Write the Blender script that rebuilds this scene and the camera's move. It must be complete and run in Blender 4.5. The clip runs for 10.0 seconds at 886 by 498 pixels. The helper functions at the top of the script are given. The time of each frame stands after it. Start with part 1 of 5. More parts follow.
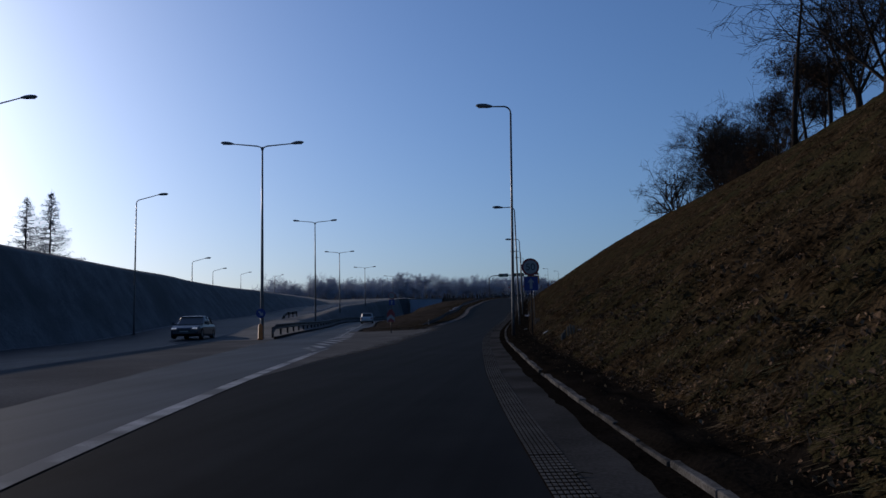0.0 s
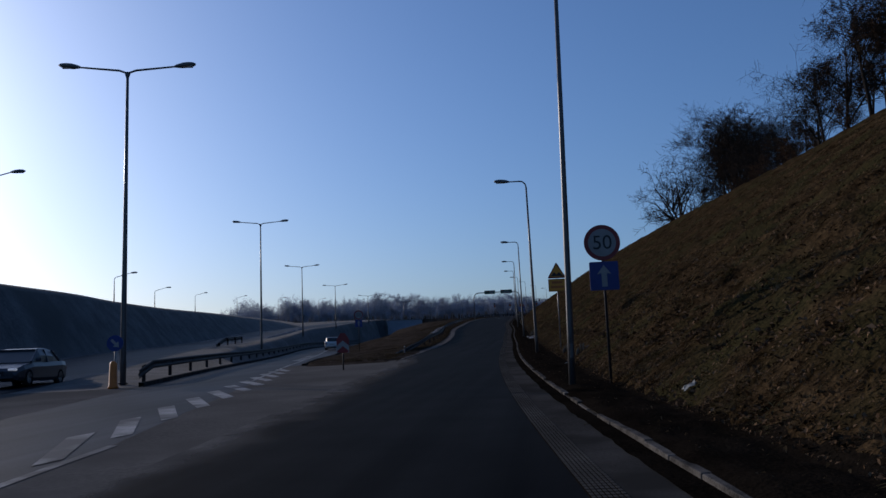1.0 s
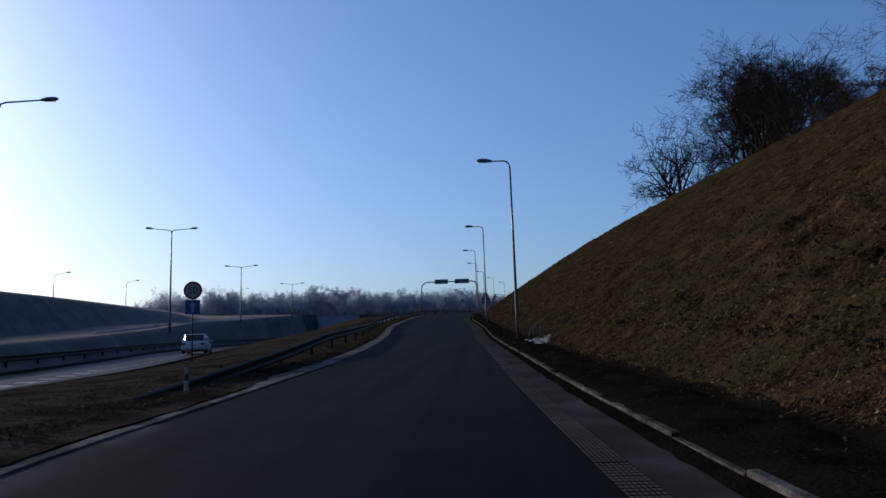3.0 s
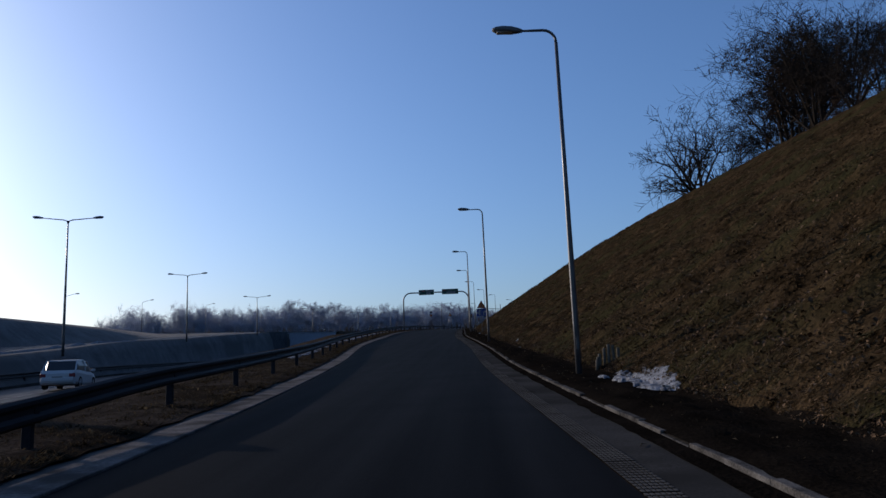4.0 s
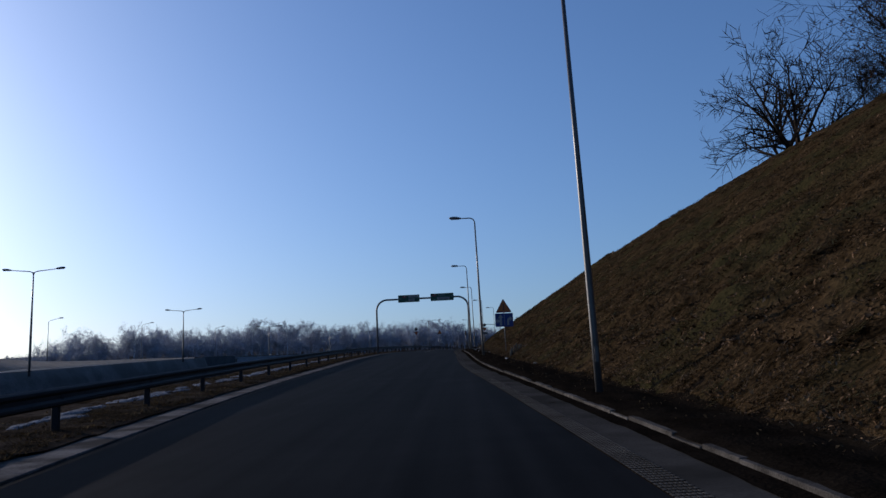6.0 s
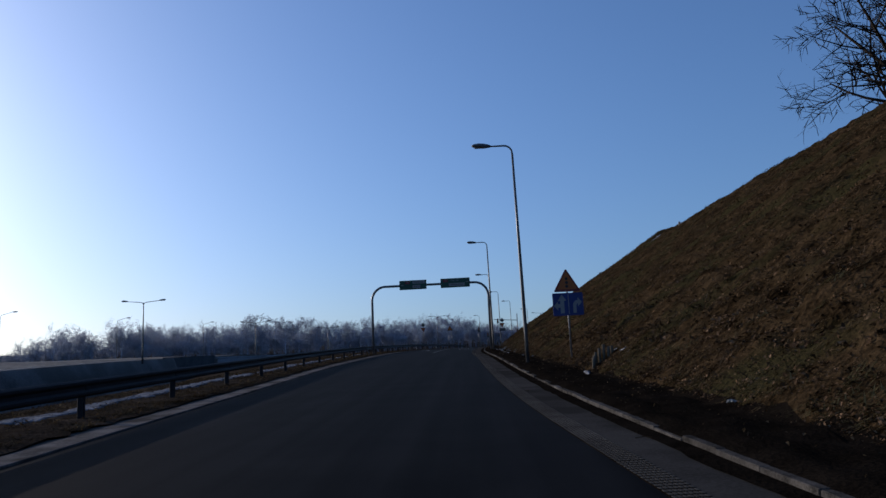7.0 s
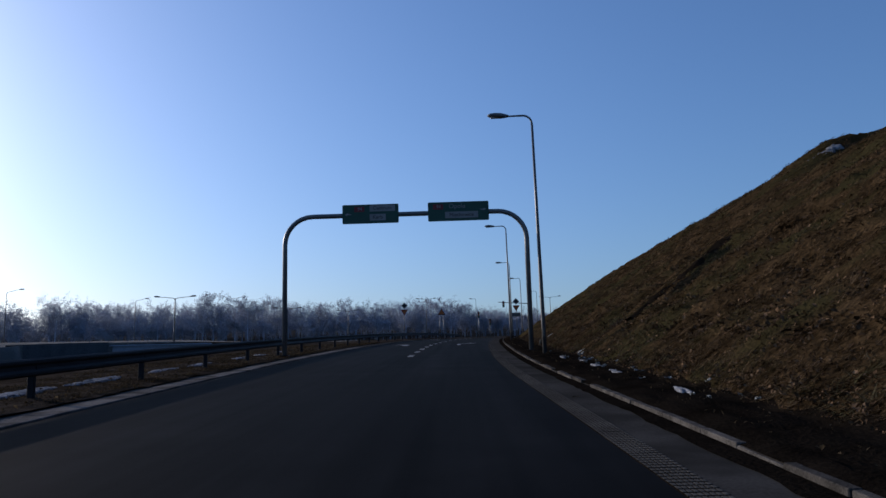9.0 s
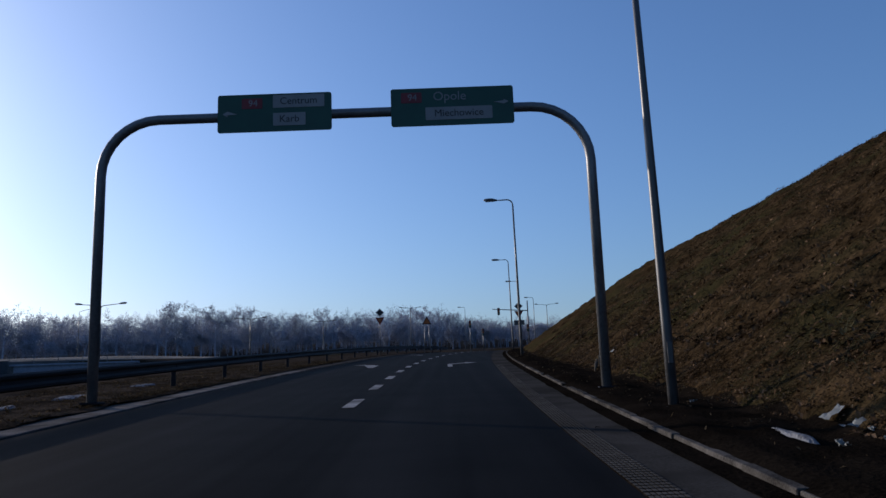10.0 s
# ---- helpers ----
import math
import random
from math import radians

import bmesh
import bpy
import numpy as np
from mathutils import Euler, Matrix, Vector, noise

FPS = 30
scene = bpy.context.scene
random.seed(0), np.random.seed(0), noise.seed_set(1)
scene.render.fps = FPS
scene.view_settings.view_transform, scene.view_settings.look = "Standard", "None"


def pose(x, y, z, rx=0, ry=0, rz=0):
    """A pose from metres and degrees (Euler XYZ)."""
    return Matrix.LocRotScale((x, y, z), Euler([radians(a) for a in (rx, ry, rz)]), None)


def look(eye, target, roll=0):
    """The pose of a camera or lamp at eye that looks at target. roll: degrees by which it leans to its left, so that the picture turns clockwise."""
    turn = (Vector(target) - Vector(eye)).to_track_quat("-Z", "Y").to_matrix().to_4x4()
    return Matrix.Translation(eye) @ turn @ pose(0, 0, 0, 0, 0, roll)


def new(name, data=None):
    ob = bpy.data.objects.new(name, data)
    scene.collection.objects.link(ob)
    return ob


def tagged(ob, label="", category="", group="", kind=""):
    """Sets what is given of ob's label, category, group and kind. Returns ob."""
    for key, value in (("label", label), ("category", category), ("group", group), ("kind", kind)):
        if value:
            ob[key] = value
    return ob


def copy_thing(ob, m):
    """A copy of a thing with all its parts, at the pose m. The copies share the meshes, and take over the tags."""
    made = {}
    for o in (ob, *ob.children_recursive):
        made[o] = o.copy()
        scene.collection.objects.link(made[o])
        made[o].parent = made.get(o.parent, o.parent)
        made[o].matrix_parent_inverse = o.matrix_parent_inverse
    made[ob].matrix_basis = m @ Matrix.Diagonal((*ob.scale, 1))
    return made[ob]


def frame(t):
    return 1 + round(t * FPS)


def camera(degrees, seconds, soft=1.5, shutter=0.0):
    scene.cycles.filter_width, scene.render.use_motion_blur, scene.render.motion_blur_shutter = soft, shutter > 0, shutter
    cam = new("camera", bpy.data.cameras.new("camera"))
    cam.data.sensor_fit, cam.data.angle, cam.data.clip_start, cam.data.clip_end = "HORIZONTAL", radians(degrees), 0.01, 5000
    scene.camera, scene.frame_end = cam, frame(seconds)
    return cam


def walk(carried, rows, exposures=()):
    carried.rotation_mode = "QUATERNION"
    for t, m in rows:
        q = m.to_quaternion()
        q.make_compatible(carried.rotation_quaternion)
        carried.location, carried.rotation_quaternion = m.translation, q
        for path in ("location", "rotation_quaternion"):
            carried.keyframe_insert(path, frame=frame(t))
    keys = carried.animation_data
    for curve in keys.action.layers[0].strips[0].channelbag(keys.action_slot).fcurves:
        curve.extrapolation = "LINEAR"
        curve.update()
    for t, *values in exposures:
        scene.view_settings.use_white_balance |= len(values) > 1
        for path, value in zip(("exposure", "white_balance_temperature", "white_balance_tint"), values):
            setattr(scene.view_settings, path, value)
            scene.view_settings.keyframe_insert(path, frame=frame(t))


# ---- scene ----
# camera and its drive up the slip road
cam = camera(57.8, 10.0, soft=1.5)
PATH = [
    (0, (2.624, 2.732, -3.203), (2.332, 4.697, -2.968), -1.4),
    (0.5, (1.198, 11.515, -2.773), (0.895, 13.471, -2.486), -2.1),
    (1, (-0.185, 21.063, -2.395), (-0.423, 23.028, -2.109), -2.4),
    (1.5, (-1.136, 29.522, -2.061), (-1.352, 31.488, -1.765), -2.2),
    (2, (-2.088, 38.457, -1.728), (-2.284, 40.426, -1.437), -1.6),
    (2.2, (-2.412, 42.141, -1.613), (-2.575, 44.112, -1.316), -2.7),
    (3.3, (-3.69, 61.835, -0.883), (-3.788, 63.813, -0.607), -1.2),
    (3.5, (-3.941, 66.195, -0.666), (-4.046, 68.166, -0.341), -1.0),
    (4, (-4.453, 74.688, -0.158), (-4.523, 76.661, 0.161), -2.0),
    (4.5, (-4.952, 83.5, 0.329), (-4.986, 85.463, 0.707), -1.7),
    (5, (-5.306, 92.048, 0.808), (-5.372, 94.011, 1.182), -2.2),
    (5.5, (-5.779, 101.175, 1.512), (-5.836, 103.133, 1.916), -3.0),
    (5.7, (-5.948, 104.832, 1.716), (-5.972, 106.796, 2.09), -2.9),
    (6.8, (-6.864, 125.382, 3.303), (-6.929, 127.347, 3.665), -2.7),
    (7, (-7.043, 128.992, 3.498), (-7.095, 130.959, 3.859), -2.8),
    (7.5, (-7.327, 137.712, 4.181), (-7.368, 139.679, 4.543), -3.5),
    (8, (-7.658, 146.709, 4.826), (-7.687, 148.677, 5.185), -1.8),
    (8.5, (-7.893, 156.434, 5.53), (-7.927, 158.403, 5.879), -1.7),
    (9, (-8.073, 164.636, 6.074), (-8.106, 166.608, 6.401), -1.6),
    (9.5, (-8.232, 173.356, 6.687), (-8.236, 175.323, 7.048), -2.0),
    (10, (-8.252, 181.37, 7.246), (-8.25, 183.338, 7.599), -2.1),
]
walk(cam, [(t, look(eye, target, roll)) for t, eye, target, roll in PATH], [(0.0, -0.58, 5680, 17), (1.1, -0.42, 5700, 17), (2.0, -0.10, 5840, 17), (3.5, -0.08, 5840, 17), (4.5, -0.20, 5840, 17), (7.0, -0.14, 5840, 17), (10.0, -0.04, 5840, 17)])

# ---------------------------------------------------------------- light
SUN_AZ, SUN_EL = -55.0, 17.0          # degrees from +y towards +x, and above the horizon
world = bpy.data.worlds.new("world")
scene.world = world
world.use_nodes = True
wn = world.node_tree.nodes
wn.clear()
sky = wn.new("ShaderNodeTexSky")
sky.sky_type, sky.sun_disc = "NISHITA", False
sky.sun_elevation, sky.sun_rotation = radians(SUN_EL), radians(SUN_AZ)
sky.altitude, sky.air_density, sky.dust_density, sky.ozone_density = 500, 1.2, 2.6, 5.5
wb = wn.new("ShaderNodeBackground")
wb.inputs["Strength"].default_value = 0.14
wo = wn.new("ShaderNodeOutputWorld")
world.node_tree.links.new(sky.outputs[0], wb.inputs[0])
world.node_tree.links.new(wb.outputs[0], wo.inputs[0])
sun_data = bpy.data.lights.new("sun", "SUN")
sun_data.energy, sun_data.angle, sun_data.color = 3.4, radians(0.6), (1.0, 0.84, 0.64)
sun = new("sun", sun_data)
_a, _e = radians(SUN_AZ), radians(SUN_EL)
SUN_DIR = Vector((math.sin(_a) * math.cos(_e), math.cos(_a) * math.cos(_e), math.sin(_e)))
sun.matrix_world = look(SUN_DIR * 300 + Vector((-10, 90, 0)), (-10, 90, 0))

# ---------------------------------------------------------------- materials
def surface(name, dark, light, size=1.0, rough=0.9, bump=0.3, relief=0.02, metal=0.0, fine=30.0, island=0.0, stain=None, object_random=0.0, spec=None, streak=0.0):
    """Two scales of noise between two colours, with bump; size: metres of the larger patches."""
    m = bpy.data.materials.new(name)
    m.use_nodes = True
    nt = m.node_tree
    n, l = nt.nodes, nt.links
    bsdf = n["Principled BSDF"]
    co = n.new("ShaderNodeNewGeometry")
    big = n.new("ShaderNodeTexNoise")
    big.inputs["Scale"].default_value, big.inputs["Detail"].default_value = 1.0 / size, 6.0
    small = n.new("ShaderNodeTexNoise")
    small.inputs["Scale"].default_value, small.inputs["Detail"].default_value = fine / size, 4.0
    l.new(co.outputs["Position"], big.inputs["Vector"])
    l.new(co.outputs["Position"], small.inputs["Vector"])
    mixf = n.new("ShaderNodeMath")
    mixf.operation = "MULTIPLY_ADD"
    mixf.inputs[1].default_value = 0.55
    l.new(big.outputs["Fac"], mixf.inputs[0])
    half = n.new("ShaderNodeMath")
    half.operation = "MULTIPLY"
    half.inputs[1].default_value = 0.45
    l.new(small.outputs["Fac"], half.inputs[0])
    l.new(half.outputs[0], mixf.inputs[2])
    ramp_ = n.new("ShaderNodeValToRGB")
    ramp_.color_ramp.elements[0].position, ramp_.color_ramp.elements[1].position = 0.36, 0.64
    ramp_.color_ramp.elements[0].color = (*dark, 1)
    ramp_.color_ramp.elements[1].color = (*light, 1)
    l.new(mixf.outputs[0], ramp_.inputs[0])
    col = ramp_.outputs[0]
    if stain:
        big2 = n.new("ShaderNodeTexNoise")
        big2.inputs["Scale"].default_value, big2.inputs["Detail"].default_value = stain[1], 3.0
        l.new(co.outputs["Position"], big2.inputs["Vector"])
        rr = n.new("ShaderNodeValToRGB")
        rr.color_ramp.elements[0].position, rr.color_ramp.elements[1].position = 0.48, 0.62
        l.new(big2.outputs["Fac"], rr.inputs[0])
        mx = n.new("ShaderNodeMix")
        mx.data_type = "RGBA"
        l.new(rr.outputs[0], mx.inputs[0])
        l.new(col, mx.inputs[6])
        mx.inputs[7].default_value = (*stain[0], 1)
        col = mx.outputs[2]
    if streak:
        st = n.new("ShaderNodeVectorMath")
        st.operation = "MULTIPLY"
        st.inputs[1].default_value = (2.2, 0.05, 0.0)
        l.new(co.outputs["Position"], st.inputs[0])
        lines = n.new("ShaderNodeTexNoise")
        lines.inputs["Scale"].default_value, lines.inputs["Detail"].default_value = 1.0, 5.0
        l.new(st.outputs[0], lines.inputs["Vector"])
        mr = n.new("ShaderNodeMapRange")
        mr.inputs["From Min"].default_value, mr.inputs["From Max"].default_value = 0.3, 0.7
        mr.inputs["To Min"].default_value, mr.inputs["To Max"].default_value = 1 - streak, 1 + streak
        l.new(lines.outputs["Fac"], mr.inputs["Value"])
        hs = n.new("ShaderNodeHueSaturation")
        l.new(mr.outputs[0], hs.inputs["Value"])
        l.new(col, hs.inputs["Color"])
        col = hs.outputs[0]
    if island or object_random:
        if island:
            g = n.new("ShaderNodeNewGeometry")
            rnd, amount = g.outputs["Random Per Island"], island
        else:
            g = n.new("ShaderNodeObjectInfo")
            rnd, amount = g.outputs["Random"], object_random
        mr = n.new("ShaderNodeMapRange")
        mr.inputs["To Min"].default_value, mr.inputs["To Max"].default_value = 1 - amount, 1 + amount
        l.new(rnd, mr.inputs["Value"])
        hs = n.new("ShaderNodeHueSaturation")
        l.new(mr.outputs[0], hs.inputs["Value"])
        l.new(col, hs.inputs["Color"])
        col = hs.outputs[0]
    l.new(col, bsdf.inputs["Base Color"])
    bsdf.inputs["Metallic"].default_value = metal
    bsdf.inputs["Specular IOR Level"].default_value = (0.0 if rough > 0.84 else 0.4) if spec is None else spec
    rg = n.new("ShaderNodeMapRange")
    rg.inputs["To Min"].default_value, rg.inputs["To Max"].default_value = max(0.02, rough - 0.1), min(1.0, rough + 0.08)
    l.new(small.outputs["Fac"], rg.inputs["Value"])
    l.new(rg.outputs[0], bsdf.inputs["Roughness"])
    if bump:
        b = n.new("ShaderNodeBump")
        b.inputs["Strength"].default_value, b.inputs["Distance"].default_value = bump, relief
        l.new(mixf.outputs[0], b.inputs["Height"])
        l.new(b.outputs[0], bsdf.inputs["Normal"])
    return m


ASPHALT = surface("asphalt", (0.0070, 0.0072, 0.0077), (0.0125, 0.0127, 0.0133), 1.4, 0.72, 0.5, 0.006, fine=50, stain=((0.0090, 0.0092, 0.0097), 0.16), spec=0.006, streak=0.35)
ASPHALT_OLD = surface("worn_asphalt", (0.02418, 0.02522, 0.02736), (0.04559, 0.04697, 0.05022), 4.0, 0.60, 0.5, 0.01, fine=90, stain=((0.046, 0.0477, 0.0515), 0.12), spec=0.018, streak=0.25)
CONCRETE = surface("gore_paving", (0.07854, 0.07405, 0.06732), (0.1384, 0.1302, 0.1182), 3.5, 0.9, 0.25, 0.006, fine=60, stain=((0.095, 0.089, 0.081), 0.4))
DUSTY = surface("road_dust", (0.075, 0.071, 0.065), (0.15, 0.141, 0.128), 1.8, 0.9, 0.2, 0.004, fine=40, stain=((0.08, 0.076, 0.07), 0.5))
VERGE = surface("verge_earth", (0.0168, 0.01316, 0.01036), (0.0728, 0.0581, 0.0448), 0.5, 0.95, 1.0, 0.08, fine=8, stain=((0.022, 0.017, 0.012), 0.5))
GUTTER = surface("gutter_concrete", (0.028, 0.027, 0.025), (0.060, 0.057, 0.053), 1.2, 0.9, 0.4, 0.01, fine=40, stain=((0.028, 0.027, 0.025), 0.6))
STUD = surface("gutter_stud", (0.04875, 0.04725, 0.0435), (0.1013, 0.0975, 0.09), 0.8, 0.87, 0.2, 0.003, fine=30, stain=((0.06, 0.058, 0.053), 0.3))
# bank and median grass paled to grey: the haze over it is in the colour
HAZED_TURF = surface("hazed_turf", (0.05664, 0.05605, 0.05546), (0.1274, 0.1239, 0.1204), 1.6, 0.95, 0.8, 0.12, fine=9, stain=((0.062, 0.061, 0.058), 0.11))
HAZED_TURF.node_tree.nodes["Principled BSDF"].inputs["Sheen Weight"].default_value = 0.1
HAZED_TURF.node_tree.nodes["Principled BSDF"].inputs["Sheen Roughness"].default_value = 0.4
KERB = surface("kerb_stone", (0.024, 0.0228, 0.021), (0.115, 0.107, 0.097), 0.30, 0.87, 0.5, 0.012, fine=16, object_random=0.3)
LEAF_LITTER = surface("fallen_leaf", (0.0096, 0.00584, 0.00336), (0.154, 0.099, 0.0583), 0.4, 0.9, 0.0, island=0.6, fine=3)
PALE_KERB = surface("dusty_kerb_stone", (0.08184, 0.07514, 0.06919), (0.2016, 0.1858, 0.1714), 0.5, 0.88, 0.5, 0.012, fine=12, object_random=0.05, stain=((0.07, 0.063, 0.056), 1.1))
WOOD_FLOOR = surface("woodland_floor", (0.018, 0.017, 0.016), (0.05, 0.047, 0.044), 2.0, 0.95, 0.6, 0.1, fine=8)
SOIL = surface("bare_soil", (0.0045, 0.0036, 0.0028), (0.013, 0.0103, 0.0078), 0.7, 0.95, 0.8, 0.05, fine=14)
DRY_GRASS = surface("dry_grass", (0.0039, 0.0026, 0.001365), (0.0624, 0.0416, 0.0216), 0.7, 0.95, 1.0, 0.22, fine=6, stain=((0.031, 0.0265, 0.012), 0.3))
TUFT = surface("grass_blade", (0.0075, 0.00495, 0.0027), (0.1944, 0.1354, 0.07776), 0.4, 0.9, 0.0, island=0.35, fine=3, stain=((0.088, 0.079, 0.040), 0.45))
VERGE_TUFT = surface("verge_grass_blade", (0.0084, 0.0063, 0.0039), (0.096, 0.075, 0.0468), 0.5, 0.9, 0.0, island=0.5, fine=4)
PAINT = surface("road_paint", (0.16, 0.16, 0.156), (0.36, 0.355, 0.345), 0.5, 0.75, 0.2, 0.004, fine=18, stain=((0.11, 0.11, 0.108), 0.8), spec=0.015)
GALV = surface("galvanised_steel", (0.09, 0.092, 0.096), (0.16, 0.163, 0.168), 0.6, 0.42, 0.0, metal=0.25, fine=12, spec=0.6)
RAIL = surface("weathered_rail_steel", (0.013, 0.01365, 0.01625), (0.026, 0.02665, 0.0299), 0.8, 0.6, 0.15, 0.003, metal=0.1, fine=15, spec=0.06)
POLE = surface("lamp_pole_zinc", (0.036, 0.036, 0.037), (0.068, 0.068, 0.069), 2.0, 0.42, 0.0, metal=0.0, fine=8, spec=0.6)
LAMP_BODY = surface("lamp_head_grey", (0.07, 0.072, 0.076), (0.11, 0.112, 0.116), 0.3, 0.5, 0.0)
LAMP_GLASS = surface("lamp_glass", (0.45, 0.46, 0.46), (0.6, 0.61, 0.6), 0.2, 0.15, 0.0)
WHITE = surface("sign_white", (0.19, 0.19, 0.188), (0.245, 0.245, 0.241), 0.3, 0.5, 0.05, 0.001)
RED = surface("sign_red", (0.13, 0.008, 0.012), (0.185, 0.012, 0.016), 0.3, 0.45, 0.05, 0.001)
BLUE = surface("sign_blue", (0.005, 0.017, 0.12), (0.008, 0.026, 0.17), 0.3, 0.45, 0.05, 0.001)
GREEN = surface("sign_green", (0.004, 0.045, 0.03), (0.007, 0.065, 0.042), 0.4, 0.45, 0.05, 0.001)
YELLOW = surface("sign_yellow", (0.50, 0.205, 0.012), (0.62, 0.26, 0.016), 0.3, 0.45, 0.05, 0.001)
# amber darkened: the shade on backlit sign faces is in the colour
AMBER = surface("shaded_amber", (0.30, 0.075, 0.010), (0.40, 0.105, 0.014), 0.3, 0.5, 0.05, 0.001)
BLACK = surface("matt_black", (0.012, 0.012, 0.013), (0.025, 0.025, 0.026), 0.3, 0.6, 0.0)
SIGN_BACK = surface("sign_back_zinc", (0.06, 0.062, 0.065), (0.1, 0.102, 0.105), 0.3, 0.5, 0.0, metal=0.5)
ORANGE = surface("orange_plastic", (0.40, 0.11, 0.01), (0.52, 0.15, 0.013), 0.2, 0.5, 0.0)
SNOW = surface("old_snow", (0.06048, 0.0625, 0.06653), (0.3024, 0.3125, 0.3326), 0.22, 0.86, 1.0, 0.06, fine=7)
BARK = surface("dark_bark", (0.018, 0.0145, 0.012), (0.045, 0.037, 0.031), 0.5, 0.95, 0.3, 0.01, fine=12)
# grove bark: the pale blue-grey puts distance haze into the colour
HAZED_BARK = surface("hazed_bark", (0.21, 0.245, 0.315), (0.36, 0.41, 0.52), 0.8, 0.95, 0.2, 0.01, fine=10, object_random=0.3)
BIRCH = surface("birch_bark", (0.22, 0.21, 0.20), (0.55, 0.54, 0.52), 0.8, 0.9, 0.2, 0.01, fine=6)
# grove twig tips, paled and blued for the same painted haze
HAZED_TWIG = surface("hazed_twig_tip", (0.207, 0.2242, 0.2645), (0.3565, 0.3795, 0.437), 0.6, 0.9, 0.0, island=0.4, fine=5)
DEAD_LEAF = surface("dead_leaf", (0.045, 0.026, 0.016), (0.10, 0.06, 0.036), 0.6, 0.9, 0.0, island=0.4, fine=5)
# larch needles lightened to grey, with the haze before them in the colour
HAZED_NEEDLE = surface("hazed_needle", (0.10, 0.105, 0.11), (0.20, 0.205, 0.205), 0.6, 0.9, 0.0, island=0.4, fine=5)
WING_CONCRETE = surface("dark_wing_concrete", (0.045, 0.049, 0.053), (0.085, 0.09, 0.096), 2.0, 0.9, 0.3, 0.02, fine=12)
# wall concrete: its blue tint stands for skylight and haze
HAZED_CONCRETE = surface("hazed_concrete", (0.17, 0.19, 0.23), (0.26, 0.285, 0.33), 3.0, 0.85, 0.3, 0.02, fine=12)
PALISADE = surface("palisade_concrete", (0.09, 0.078, 0.06), (0.15, 0.131, 0.1025), 0.3, 0.9, 0.4, 0.006, fine=12, object_random=0.2)
CAR_SILVER = surface("silver_car_paint", (0.035, 0.040, 0.052), (0.05, 0.056, 0.07), 2.0, 0.35, 0.0, metal=0.5)
CAR_WHITE = surface("white_car_paint", (0.40, 0.40, 0.40), (0.46, 0.46, 0.46), 2.0, 0.55, 0.0)
CAR_GLASS = surface("car_glass_dark", (0.015, 0.017, 0.02), (0.025, 0.027, 0.03), 1.0, 0.35, 0.0)
RUBBER = surface("tyre_rubber", (0.015, 0.015, 0.015), (0.03, 0.03, 0.03), 0.2, 0.85, 0.0)
HEADLIGHT = surface("headlight_glass", (0.6, 0.62, 0.65), (0.8, 0.82, 0.85), 0.2, 0.1, 0.0)
LITTER = surface("litter_paper", (0.08, 0.088, 0.084), (0.22, 0.23, 0.215), 0.2, 0.7, 0.2, 0.01)
lit = bpy.data.materials.new("headlamp_on")
lit.use_nodes = True
lit.node_tree.nodes["Principled BSDF"].inputs["Emission Color"].default_value = (1.0, 0.97, 0.9, 1)
lit.node_tree.nodes["Principled BSDF"].inputs["Emission Strength"].default_value = 0.22

def patchy_dust(m, solid, bare):
    """Turns a material into a dust film: full where u is 0, broken up by noise towards u = 1."""
    n, l = m.node_tree.nodes, m.node_tree.links
    uv = n.new("ShaderNodeUVMap")
    sep = n.new("ShaderNodeSeparateXYZ")
    l.new(uv.outputs[0], sep.inputs[0])
    geo = n.new("ShaderNodeNewGeometry")
    tex = n.new("ShaderNodeTexNoise")
    tex.inputs["Scale"].default_value, tex.inputs["Detail"].default_value = 1.3, 7.0
    l.new(geo.outputs["Position"], tex.inputs["Vector"])
    add = n.new("ShaderNodeMath")
    add.operation = "ADD"
    l.new(sep.outputs[0], add.inputs[0])
    l.new(tex.outputs["Fac"], add.inputs[1])
    cover = n.new("ShaderNodeMapRange")
    cover.inputs["From Min"].default_value, cover.inputs["From Max"].default_value = 0.5 + solid, 0.5 + bare
    l.new(add.outputs[0], cover.inputs["Value"])
    clear = n.new("ShaderNodeBsdfTransparent")
    mx = n.new("ShaderNodeMixShader")
    l.new(cover.outputs[0], mx.inputs[0])
    l.new(n["Principled BSDF"].outputs[0], mx.inputs[1])
    l.new(clear.outputs[0], mx.inputs[2])
    l.new(mx.outputs[0], n["Material Output"].inputs["Surface"])


def let_light_through(m, share):
    """Mixes a translucent share into a thin material."""
    n, l = m.node_tree.nodes, m.node_tree.links
    bsdf = n["Principled BSDF"]
    col = bsdf.inputs["Base Color"].links[0].from_socket
    tr = n.new("ShaderNodeBsdfTranslucent")
    l.new(col, tr.inputs["Color"])
    mx = n.new("ShaderNodeMixShader")
    mx.inputs[0].default_value = share
    l.new(bsdf.outputs[0], mx.inputs[1])
    l.new(tr.outputs[0], mx.inputs[2])
    l.new(mx.outputs[0], n["Material Output"].inputs["Surface"])


patchy_dust(DUSTY, 0.05, 0.85)
let_light_through(TUFT, 0.3)
let_light_through(VERGE_TUFT, 0.3)
let_light_through(HAZED_TWIG, 0.4)

# ---------------------------------------------------------------- mesh helpers
def link_mesh(name, verts, faces, material, smooth=False):
    me = bpy.data.meshes.new(name)
    me.from_pydata(verts, [], faces)
    me.materials.append(material)
    if smooth:
        me.polygons.foreach_set("use_smooth", [True] * len(me.polygons))
    me.update()
    return new(name, me)


